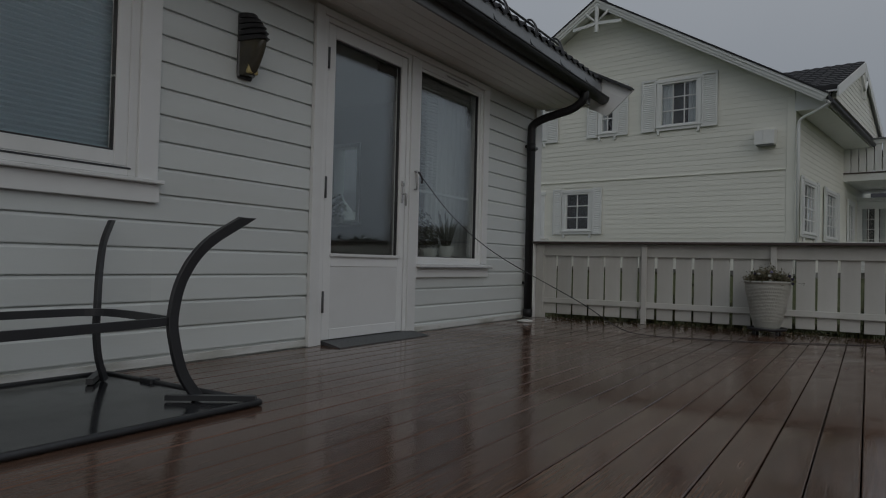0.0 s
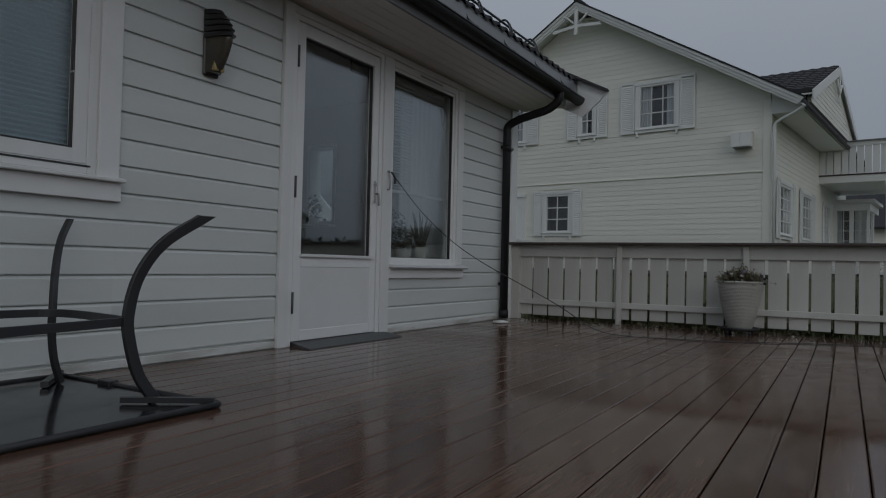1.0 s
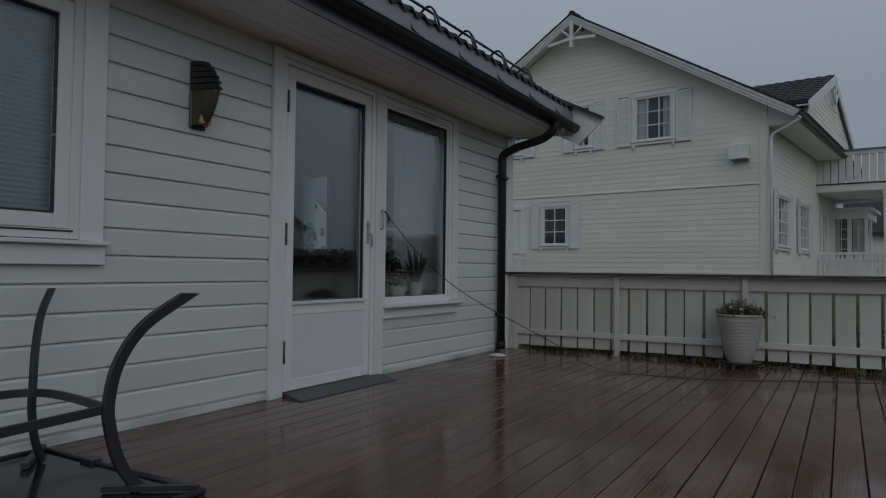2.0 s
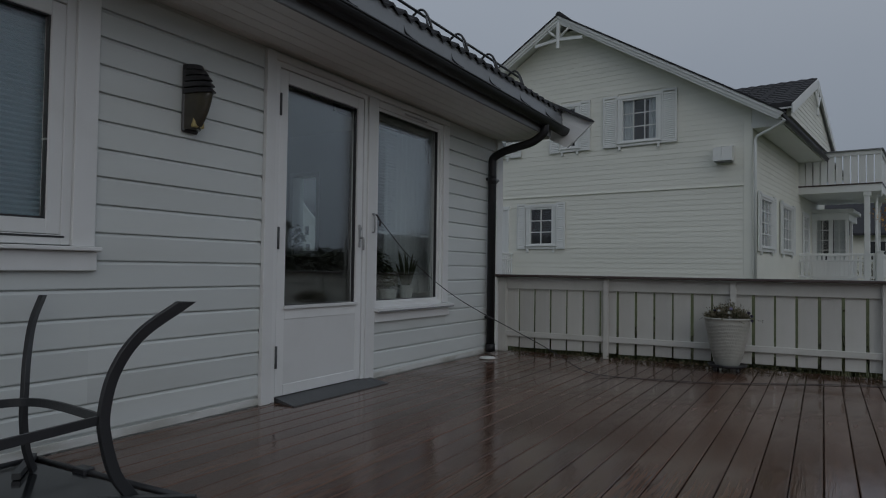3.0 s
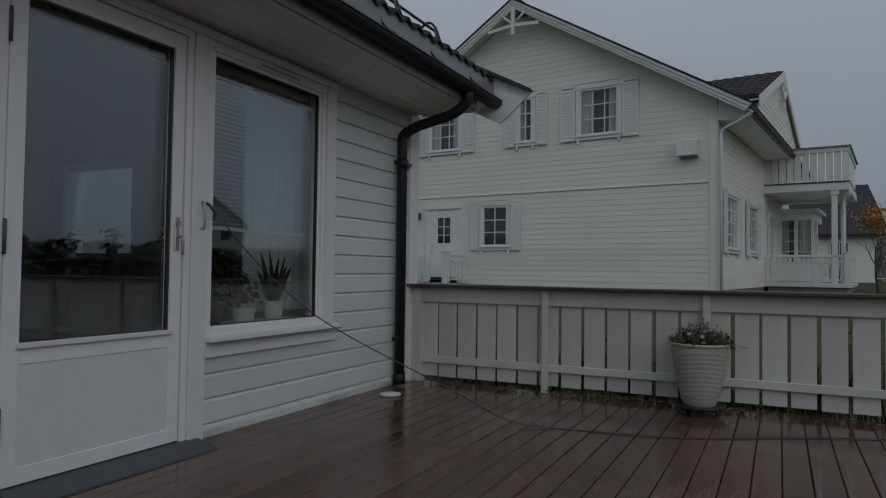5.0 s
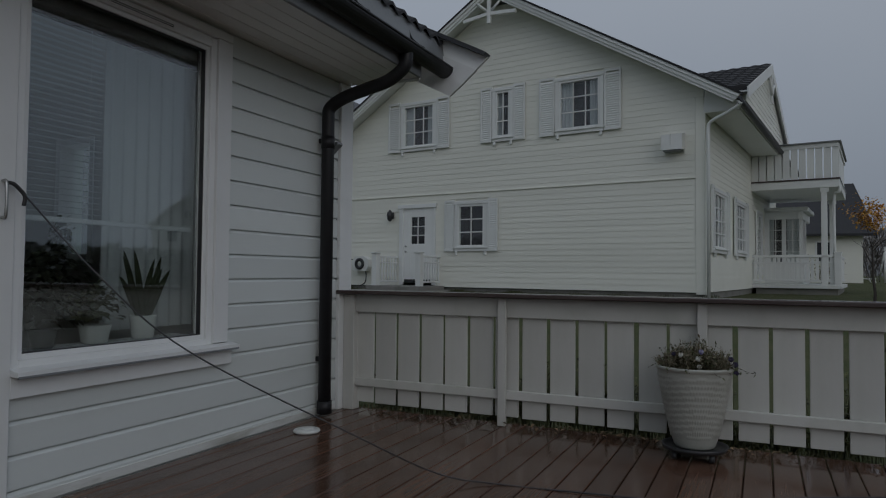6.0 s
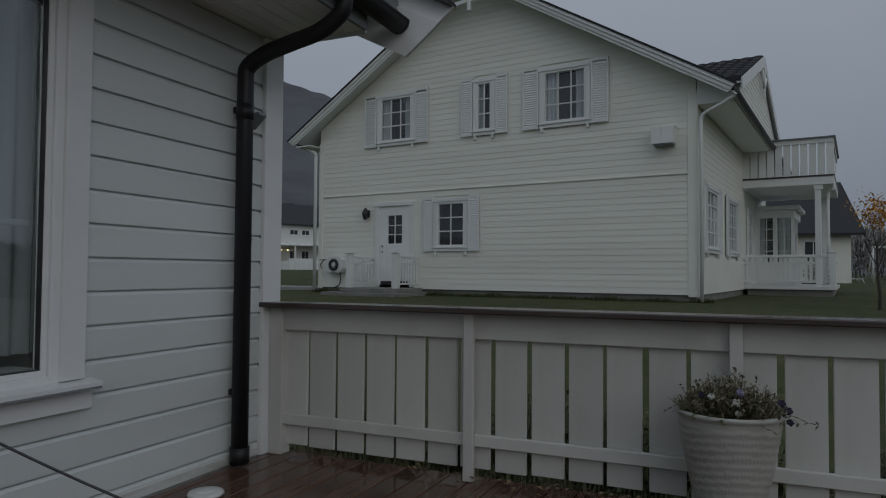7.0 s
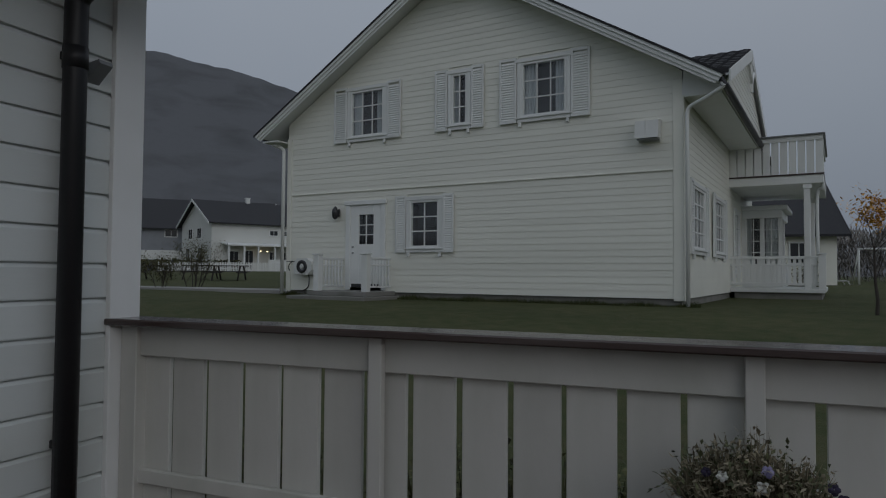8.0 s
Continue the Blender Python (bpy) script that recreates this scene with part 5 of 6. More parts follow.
for k in range(1500):
    a, r = rnd.uniform(0, 2 * math.pi), 0.14 * math.sqrt(rnd.random())
    base = Vector((r * math.cos(a), r * math.sin(a), 0.0))
    lean = Vector((math.cos(a), math.sin(a), 0)) * rnd.uniform(-0.03, 0.072) * (r / 0.15)
    top = base + lean + Vector((rnd.uniform(-0.03, 0.03), rnd.uniform(-0.03, 0.03), rnd.uniform(0.02, 0.16) * (1.20 - r / 0.26) * (1.0 + 0.45 * noise.noise((base.x * 22, base.y * 22, 0)))))
    leaf_faces(v1, f1, base, top, rnd.uniform(0.003, 0.006), rnd.uniform(-0.01, 0.01), (math.cos(a + 1.5), math.sin(a + 1.5), 0.2))
    for j in range(4):
        p = base.lerp(top, rnd.uniform(0.4, 1.0))
        q = p + Vector((rnd.uniform(-1, 1), rnd.uniform(-1, 1), rnd.uniform(-0.5, 0.7))).normalized() * rnd.uniform(0.012, 0.030)
        dest = (v1, f1) if rnd.random() < 0.62 else (v2, f2)
        leaf_faces(*dest, p, q, rnd.uniform(0.005, 0.012), rnd.uniform(-0.004, 0.006))
for a0, n in ((-1.0, 3), (-0.5, 4), (-0.15, 5), (-0.3, 4), (-2.2, 3), (3.1, 3), (-1.6, 3)):
    p = Vector((0.16 * math.cos(a0), 0.16 * math.sin(a0), 0.035))
    for j in range(n):
        q = p + Vector((0.020 * math.cos(a0) + rnd.uniform(-0.012, 0.012), 0.016 * math.sin(a0) + rnd.uniform(-0.012, 0.012), rnd.uniform(-0.020, 0.014) if j < 3 else rnd.uniform(-0.028, 0.002)))
        leaf_faces(v1, f1, p, q, 0.004, 0.0, (0.3, 0.8, 0.4))
        for _ in range(2):
            leaf_faces(v2, f2, q, q + Vector((rnd.uniform(-0.02, 0.02), rnd.uniform(-0.02, 0.02), rnd.uniform(-0.02, 0.015))), 0.012, 0.0)
        p = q
tagged(from_lists("withered_growth", v1, f1, WITHER, flowers), "brown withered stems", kind="stuff")
tagged(from_lists("leaves", v2, f2, GREENS, flowers), "dull green leaves", kind="stuff")


def pansy(center, facing, size, material):
    """A bloom of five overlapping round petals."""
    v, f = [], []
    n = Vector(facing).normalized()
    s = n.cross(Vector((0, 0, 1))).normalized()
    u = s.cross(n)
    for k, a in enumerate((math.radians(q) for q in (55, 125, 190, 350, 270))):
        c = Vector(center) + (s * math.cos(a) + u * math.sin(a)) * size * 0.55 + n * 0.0015 * k
        i = len(v)
        v += [tuple(c + (s * math.cos(b) + u * math.sin(b)) * size * 0.55 * rnd.uniform(0.8, 1.1) - n * 0.003) for b in (2 * math.pi * q / 7 for q in range(7))]
        v.append(tuple(c))
        f += [(i + q, i + (q + 1) % 7, i + 7) for q in range(7)]
    return from_lists("bloom", v, f, material, flowers)


for c, m, sz in (((-0.055, -0.11, 0.100), PETAL, 0.013), ((0.030, -0.115, 0.085), PETAL, 0.015), ((0.034, -0.13, 0.048), PETAL, 0.012), ((0.040, -0.10, 0.118), VIOLET, 0.014), ((-0.09, -0.09, 0.10), PURPLE, 0.012), ((0.175, -0.06, 0.085), PURPLE, 0.014), ((0.195, -0.06, 0.060), PURPLE, 0.015), ((0.200, -0.06, 0.020), PURPLE, 0.013)):
    pansy(c, (rnd.uniform(-0.3, 0.3), -1, 0.35), sz, m)

# plants on the inner window sill
SNAKE = leafy("snake plant leaves", (0.012, 0.020, 0.009), (0.05, 0.056, 0.026))
def indoor_pot(name, label, y, r, h, x=-0.215, glaze=None):
    p = thing(name, label, "plant", pose(x, y, 0.587))
    part("pot", lathe([(r * 0.72, 0.0), (r * 0.8, 0.005), (r, h * 0.9), (r * 1.05, h), (r * 0.95, h), (r * 0.9, h * 0.85), (0.005, h * 0.85)], 24), glaze or PLASTIC, p, "dark pot" if glaze else "white pot")
    return p

sp = indoor_pot("snake_plant", "snake plant in a white pot behind the window", 5.84, 0.064, 0.115)
for k in range(9):
    a = 2 * math.pi * k / 9
    h = rnd.uniform(0.20, 0.36)
    base = Vector((0.025 * math.cos(a), 0.025 * math.sin(a), 0.10))
    top = base + Vector((0.03 * math.cos(a), rnd.uniform(0.03, 0.11) * math.copysign(1, math.sin(a + 0.2)), h))
    mids = [base.lerp(top, t) + Vector((0, 0, 0.02 * math.sin(math.pi * t))) for t in (0, 0.2, 0.4, 0.6, 0.8, 0.92, 1.0)]
    part("leaf", tube(mids, [0.012, 0.018, 0.020, 0.018, 0.012, 0.007, 0.001], 8, 0.22), SNAKE, sp)
wp = indoor_pot("cyclamen", "leafy house plant in a round white pot", 5.57, 0.070, 0.085, -0.215)
v, f = [], []
for k in range(150):
    a, r, h = rnd.uniform(0, 6.3), rnd.uniform(0.0, 0.14), rnd.uniform(0.03, 0.18)
    p = Vector((0.5 * r * math.cos(a), r * math.sin(a), 0.08 + h * (1.1 - r * 3)))
    leaf_faces(v, f, p, p + Vector((0.02 * math.cos(a), 0.05 * math.sin(a), rnd.uniform(-0.03, 0.02))), 0.045, 0.01)
tagged(from_lists("foliage", v, f, GREENS, wp), kind="stuff")
dp = indoor_pot("house_plant", "dark leafy house plant behind the window", 5.32, 0.055, 0.08, -0.22, TABLE_BLACK)
v, f = [], []
for k in range(420):
    a, r, h = rnd.uniform(0, 6.3), rnd.uniform(0.0, 0.19), rnd.uniform(0.03, 0.34)
    p = Vector((0.5 * r * math.cos(a), r * math.sin(a), 0.08 + h))
    leaf_faces(v, f, p, p + Vector((0.03 * math.cos(a), 0.06 * math.sin(a), rnd.uniform(-0.05, 0.02))), 0.04, 0.01)
tagged(from_lists("foliage", v, f, leafy("dark house plant", (0.008, 0.010, 0.006), (0.03, 0.032, 0.018)), dp), kind="stuff")

# plants on the sill of the gable window
for x, h0, n0, nm in ((-2.50, 0.34, 170, "potted_fern"), (-3.30, 0.30, 190, "potted_begonia"), (-3.95, 0.26, 150, "potted_ivy")):
    gp = thing(nm, "dark leafy house plant on the gable window sill", "plant", pose(x, 7.0, 1.0))
    part("pot", lathe([(0.045, 0.0), (0.05, 0.005), (0.062, 0.10), (0.058, 0.105), (0.05, 0.09), (0.004, 0.09)], 20), PLASTIC, gp, "white pot")
    v, f = [], []
    for k in range(n0):
        a, r, h = rnd.uniform(0, 6.3), rnd.uniform(0.0, 0.11), rnd.random()
        p = Vector((r * math.cos(a), 0.6 * r * math.sin(a), 0.08 + (h0 - 0.08) * h))
        leaf_faces(v, f, p, p + Vector((0.05 * math.cos(a), 0.04 * math.sin(a), rnd.uniform(-0.05, 0.03))), 0.035, 0.01)
    tagged(from_lists("foliage", v, f, GREENS, gp), kind="stuff")

# tall weeds and seedling leaves behind the railing
WEEDS = leafy("rank weeds", (0.020, 0.022, 0.012), (0.15, 0.15, 0.06))
v, f = [], []
for k in range(2600):
    x = rnd.uniform(0.05, 6.6)
    h = (0.30 + 0.42 * noise.noise((x * 1.7, 4, 0))) * rnd.uniform(0.5, 1.2)
    if h < 0.06:
        continue
    b = Vector((x, 7.60 + abs(rnd.gauss(0, 0.16)), -0.22))
    t = b + Vector((rnd.uniform(-0.12, 0.12), rnd.uniform(-0.05, 0.10), 0.20 + h))
    leaf_faces(v, f, b, t, rnd.uniform(0.005, 0.010), 0.0, (rnd.uniform(-1, 1), rnd.uniform(-1, 1), 0.2))
    for j in range(3):
        p = b.lerp(t, rnd.uniform(0.4, 1.0))
        leaf_faces(v, f, p, p + Vector((rnd.uniform(-0.06, 0.06), rnd.uniform(-0.05, 0.05), rnd.uniform(-0.03, 0.04))), rnd.uniform(0.015, 0.04), 0.006)
tagged(from_lists("tall_weeds", v, f, WEEDS), "tall green and brown weeds behind the deck railing", "weeds", kind="stuff")

# moss, weeds and dead leaves along the foot of the railing
MOSS = leafy("moss and weeds", (0.045, 0.050, 0.022), (0.20, 0.18, 0.10))
v, f = [], []
for k in range(2000):
    x = rnd.uniform(0.03, 6.6)
    y = 7.385 + abs(rnd.gauss(0, 0.05))
    if noise.noise((x * 2.3, 0, 3)) < -0.25 and rnd.random() < 0.7:
        continue
    b = Vector((x, y, -0.02))
    leaf_faces(v, f, b, b + Vector((rnd.uniform(-0.03, 0.03), rnd.uniform(-0.03, 0.02), rnd.uniform(0.015, 0.05) * (0.6 + noise.noise((x * 3, 1, 0))))), rnd.uniform(0.005, 0.011), 0.0, (rnd.uniform(-1, 1), rnd.uniform(-1, 1), 0.3))
tagged(from_lists("weeds", v, f, MOSS), "moss and short weeds along the deck edge", "weeds", kind="stuff")
LITTER = leafy("dead leaves", (0.05, 0.03, 0.016), (0.34, 0.24, 0.14))
v, f = [], []
for k in range(110):
    x = rnd.gauss(1.95, 0.38) if k < 75 else rnd.uniform(0.2, 4.5)
    y = 7.335 - abs(rnd.gauss(0, 0.05))
    a = rnd.uniform(0, 6.3)
    b = Vector((x, y, 0.004 + rnd.uniform(0, 0.02)))
    leaf_faces(v, f, b, b + Vector((0.03 * math.cos(a), 0.03 * math.sin(a), rnd.uniform(-0.002, 0.015))), 0.024, 0.006)
tagged(from_lists("dead_leaves", v, f, LITTER), "brown dead leaves lying along the railing foot", "leaves", kind="stuff")

# grass blades on the near lawn
BLADE = leafy("grass blades", (0.036, 0.052, 0.014), (0.072, 0.076, 0.028))
v, f = [], []
for k in range(5000):
    s = rnd.uniform(-9.6, 0.3)
    p = N_POSE @ Vector((s, -abs(rnd.gauss(0, 0.10)) - 0.0, 0))
    z, h = ground_height(p.x, p.y), rnd.uniform(0.04, 0.16) * (0.7 + 0.6 * noise.noise((s * 2, 0, 0)))
    i, a = len(v), rnd.uniform(0, 6.3)
    dx, dy = 0.012 * math.cos(a), 0.012 * math.sin(a)
    v += [(p.x - dx, p.y - dy, z - 0.02), (p.x + dx, p.y + dy, z - 0.02), (p.x + rnd.uniform(-0.05, 0.05), p.y + rnd.uniform(-0.05, 0.05), z + h)]
    f.append((i, i + 1, i + 2))
tagged(from_lists("grass", v, f, BLADE), "longer grass tufts along the foundation wall", "grass", kind="stuff")


# ---- trees and shrubs ----
BARK = paint("dark wet bark", (0.045, 0.036, 0.030), 0.8, (0.08, 0.08, 0.06), 0.4, 8.0, 40.0, 0.6)


def tree(name, label, m, height, spread, seed, leaves, leaf_size, leaf_mat, crown_from=0.35, category="tree", stems=1, leaf_low=0.0, clump=None):
    t = thing(name, label, category, m)
    q, twigs, bm_all = random.Random(seed), [], bmesh.new()
    def limb(p, d, length, r, depth):
        pts, rad = [p], [r]
        for k in range(4):
            d = (d + Vector((q.uniform(-1, 1), q.uniform(-1, 1), q.uniform(-0.3, 0.6))) * 0.16).normalized()
            p = p + d * length / 4
            pts.append(p)
            rad.append(r * (1 - 0.55 * (k + 1) / 4))
        tb = tube(pts, rad, 6 if depth < 2 else 4, caps=False)
        me = bpy.data.meshes.new("limb")
        tb.to_mesh(me)
        tb.free()
        bm_all.from_mesh(me)
        bpy.data.meshes.remove(me)
        if depth >= 2:
            twigs.extend(pts[1:])
        if depth < 3:
            for k in range(4 if depth else 7):
                f = q.uniform(crown_from if depth == 0 else 0.3, 1.0)
                i = min(int(f * 4), 3)
                b = pts[i].lerp(pts[i + 1], f * 4 - i)
                a = q.uniform(0, 2 * math.pi)
                dd = (d * 0.75 + Vector((math.cos(a), math.sin(a), q.uniform(0.0, 0.5))) * spread).normalized()
                limb(b, dd, length * q.uniform(0.38, 0.6), rad[i + 1] * 0.55, depth + 1)
    for s in range(stems):
        a = q.uniform(0, 6.3)
        limb(Vector((0.06 * s * math.cos(a), 0.06 * s * math.sin(a), -0.05)), Vector((0.35 * math.cos(a) * (stems > 1), 0.35 * math.sin(a) * (stems > 1), 1)).normalized(), height * 0.72, 0.020 * height if stems == 1 else 0.012 * height, 0)
    part("trunk", bm_all, BARK, t)
    v, f = [], []
    high = [p for p in twigs if p.z > leaf_low * height] or twigs
    for k in range(leaves):
        p = q.choice(high) + Vector((q.gauss(0, 1), q.gauss(0, 1), q.gauss(0, 1))) * leaf_size * 1.2
        if clump and k % 6:
            p = Vector(q.choice(clump)) + Vector((q.gauss(0, 0.09), q.gauss(0, 0.09), q.gauss(0, 0.08)))
        leaf_faces(v, f, p, p + Vector((q.uniform(-1, 1), q.uniform(-1, 1), q.uniform(-1, 0.6))) * leaf_size, leaf_size * 0.7, leaf_size * 0.1)
    tagged(from_lists("crown", v, f, leaf_mat, t), kind="stuff")
    return t


ORANGE = leafy("orange autumn leaves", (0.34, 0.15, 0.02), (0.72, 0.40, 0.07))
SHRUB = leafy("olive shrub leaves", (0.034, 0.040, 0.017), (0.15, 0.14, 0.06))
tree("young_tree", "young tree with bare twigs and orange autumn leaves", lawn_pose(4.46, 18.04, 0), 1.62, 0.75, 12, 900, 0.055, ORANGE, 0.35, leaf_low=0.95, clump=((0.0, 0.0, 1.86), (0.04, 0.0, 1.72), (-0.12, 0.0, 1.62), (0.10, 0.1, 1.58), (0.0, 0.0, 1.50)))
tree("shrub", "thin green shrub at the far lawn edge", lawn_pose(-14.18, 21.57, 0), 1.15, 0.7, 3, 1500, 0.06, SHRUB, 0.1, "shrub", 5)
tree("shrub", "taller olive green shrub at the far lawn edge", lawn_pose(-14.62, 23.49, 0), 1.6, 0.55, 4, 1900, 0.06, SHRUB, 0.1, "shrub", 6)
tree("shrub", "small dark shrub beside the cream house", lawn_pose(4.72, 32.2, 0), 1.3, 0.7, 6, 700, 0.07, SHRUB, 0.1, "shrub", 4)

# ---- far ground: path, houses, picnic tables, hills ----
PATH_M = paint("pale gravel path", (0.30, 0.295, 0.28), 0.9, (0.2, 0.2, 0.18), 0.4, 1.0, 30.0, 0.3)
tagged(part("path", prism([(-30.0, 22.0), (-7.5, 20.6), (-7.5, 22.2), (-30.0, 23.4)], "z", 0.40, 0.49), PATH_M), "pale gravel path across the far lawn", "path", kind="structure")


def small_house(name, label, m, length, depth, wall_h, ridge_h, wall_mat, roof_mat, windows, chimney=None, barge=None):
    """A gabled house: x along the long front (facing -y), gable ends at x = 0 and x = length."""
    h = thing(name, label, "house", m)
    part("wall", prism([(0, 0), (depth, 0), (depth, wall_h), (depth / 2, ridge_h - 0.1), (0, wall_h)], "x", 0.0, length), wall_mat, h)
    s = (ridge_h - wall_h) / (depth / 2)
    for side in (-1, 1):
        e = depth / 2 + 0.5
        part("roof", prism([(depth / 2, ridge_h + 0.12), (depth / 2 + side * e, ridge_h + 0.12 - s * e), (depth / 2 + side * e, ridge_h - s * e), (depth / 2, ridge_h)], "x", -0.45, length + 0.45), roof_mat, h)
        for x in (-0.50, length + 0.46):
            part("barge_board", prism([(depth / 2, ridge_h + 0.13), (depth / 2 + side * e, ridge_h + 0.13 - s * e), (depth / 2 + side * e, ridge_h - 0.12 - s * e), (depth / 2, ridge_h - 0.12)], "x", x, x + 0.04), barge or NTRIM, h)
    for face, u, z, w, hh in windows:
        if face == "front":
            lo, hi = (u, -0.05, z), (u + w, 0.0, z + hh)
            gl = ((u + 0.08, -0.06, z + 0.08), (u + w - 0.08, -0.045, z + hh - 0.08))
            mid = ((u + w / 2 - 0.02, -0.07, z + 0.08), (u + w / 2 + 0.02, -0.05, z + hh - 0.08))
        else:
            lo, hi = (-0.05, u, z), (0.0, u + w, z + hh)
            gl = ((-0.06, u + 0.08, z + 0.08), (-0.045, u + w - 0.08, z + hh - 0.08))
            mid = ((-0.07, u + w / 2 - 0.02, z + 0.08), (-0.05, u + w / 2 + 0.02, z + hh - 0.08))
        win = part("window", boxes((lo, hi)), NTRIM, h)
        part("pane", boxes(gl), DARKPANE, win)
        part("muntin", boxes(mid), NTRIM, win)
    if chimney:
        part("chimney", boxes(((chimney - 0.2, depth / 2 - 0.2, ridge_h - 0.3), (chimney + 0.2, depth / 2 + 0.2, ridge_h + 0.55)), ((chimney - 0.24, depth / 2 - 0.24, ridge_h + 0.55), (chimney + 0.24, depth / 2 + 0.24, ridge_h + 0.62))), NTRIM, h)
    return h


DARKPANE = paint("dark far window glass", (0.03, 0.033, 0.038), 0.08, (0.05, 0.05, 0.05), 0.3, 2.0, 10.0, 0.0)
GREYW = paint("grey far siding", (0.26, 0.275, 0.30), 0.7, (0.12, 0.13, 0.15), 0.3, 1.0, 20.0, 0.1)
HERB = paint("white far siding", (0.66, 0.67, 0.64), 0.6, (0.5, 0.5, 0.45), 0.2, 0.6, 20.0, 0.1)
fh = small_house("white_house", "white two-storey gabled house with dark roof beyond the lawn", pose(-43.0, 56.1, 1.05, 0, 0, 60.8), 15.0, 9.0, 4.80, 7.10, HERB, TILE, [("end", 2.4, 0.95, 1.3, 1.4), ("end", 6.2, 0.95, 1.2, 1.4), ("end", 2.8, 3.2, 1.2, 1.1), ("end", 5.5, 3.2, 1.2, 1.1), ("front", 5.8, 3.55, 0.95, 0.6), ("front", 7.1, 3.55, 0.95, 0.6), ("front", 1.7, 0.2, 1.0, 1.8), ("front", 3.2, 0.1, 1.0, 2.0), ("front", 5.8, 0.9, 0.8, 1.1), ("front", 7.1, 0.9, 0.9, 1.1)], 5.3)
part("porch_roof", prism([(-1.9, 2.42), (0.0, 2.72), (0.0, 2.80), (-1.9, 2.54)], "x", 0.9, 9.5), NTRIM, fh)
for x in (1.0, 2.5, 3.9, 5.6, 8.6):
    part("porch_post", boxes(((x, -1.8, 0.0), (x + 0.16, -1.64, 2.42)), bevel=0.01), NTRIM, fh)
part("porch_parapet", boxes(((5.0, -1.78, 0.0), (9.4, -1.66, 1.15)), bevel=0.01), NTRIM, fh)
glow = bpy.data.materials.new("warm far bulb")
glow.use_nodes = True
glow.node_tree.nodes["Principled BSDF"].inputs["Emission Color"].default_value = (1.0, 0.75, 0.4, 1)
glow.node_tree.nodes["Principled BSDF"].inputs["Emission Strength"].default_value = 6.0
for x in (4.5, 5.2):
    part("porch_bulb", lathe([(0.02, 0.0), (0.07, 0.04), (0.07, 0.10), (0.02, 0.14)], 10), glow, fh).location = (x, -1.0, 1.90)
gh = small_house("grey_house", "grey gabled house with dark roof in the distance", pose(-54.9, 59.0, 1.06, 0, 0, 44), 14.0, 10.5, 4.75, 8.1, GREYW, TILE, [("front", 2.2, 3.6, 1.3, 0.85), ("front", 6.2, 3.6, 1.3, 0.85), ("front", 10.2, 3.6, 1.3, 0.85)])
part("plinth", boxes(((-0.05, -0.08, 1.2), (14.05, -0.002, 2.2))), NTRIM, gh)
small_house("cream_house", "low cream house with dark roof behind the porch", pose(-3.25, 41.2, 0.54, 0, 0, 6.5), 10.4, 8.0, 2.65, 5.3, CREAM, TILE, [("front", 8.3, 1.0, 0.9, 1.1)], barge=TILE)
pf = thing("picket_fence", "white picket fence before the far house", "fence", pose(-43.9, 50.5, 0.98, 0, 0, 41))
part("rail", boxes(((0, 0, 0.25), (12.6, 0.05, 0.33)), ((0, 0, 0.65), (12.6, 0.05, 0.73))), NTRIM, pf)
far_picket = mesh_of("far_picket", boxes(((0, -0.02, 0.0), (0.09, 0.0, 0.88)), bevel=0.008), NTRIM)
for i in range(90):
    piece("picket", far_picket, pf, (0.14 * i, 0, 0))
PICNIC = paint("dark weathered picnic wood", (0.045, 0.038, 0.033), 0.7, (0.1, 0.1, 0.09), 0.4, 4.0, 40.0, 0.3)


def picnic_table(m):
    t = thing("picnic_table", "dark weathered wooden picnic table on the lawn", "picnic table", m, "picnic tables on the lawn")
    part("tabletop", boxes(*[((-0.9, -0.36 + 0.15 * k, 0.70), (0.9, -0.23 + 0.15 * k, 0.74)) for k in range(5)]), PICNIC, t)
    for y in (-0.78, 0.55):
        part("bench", boxes(((-0.9, y, 0.42), (0.9, y + 0.24, 0.46))), PICNIC, t)
    for x in (-0.65, 0.65):
        part("trestle", boxes(((x - 0.03, -0.72, 0.36), (x + 0.03, 0.72, 0.42))), PICNIC, t)
        for s in (-1, 1):
            part("leg", tube([(x, s * 0.25, 0.70), (x, s * 0.62, 0.0)], 0.045, 4), PICNIC, t)
    return t


first = picnic_table(lawn_pose(-20.9, 32.6, 20))
copy_thing(first, lawn_pose(-23.3, 33.2, 9))
copy_thing(first, lawn_pose(-25.6, 32.4, 28))
# clipped bank of shrubs below the grey house
bq = random.Random(31)
bv, bf = [], []
for k in range(5000):
    p = Vector((-53.5 + bq.uniform(0, 12.5), 53.0 + bq.gauss(0, 0.5), 0.9 + 1.15 * bq.random() ** 0.6))
    p.y += 0.35 * (p.x + 53.5)
    leaf_faces(bv, bf, p, p + Vector((bq.uniform(-1, 1), bq.uniform(-1, 1), bq.uniform(-1, 1))) * 0.2, 0.2, 0.02)
tagged(from_lists("garden_bank", bv, bf, SHRUB), "low dark green shrubs before the grey house", "shrubs", kind="stuff")
# distance haze is mixed into this blue-grey forest colour
FIR = paint("far mountain forest with haze in its colour", (0.112, 0.115, 0.124), 0.95, (0.058, 0.060, 0.062), 0.9, 0.009, 0.08, 0.0, stretch=(1, 1, 2.2))


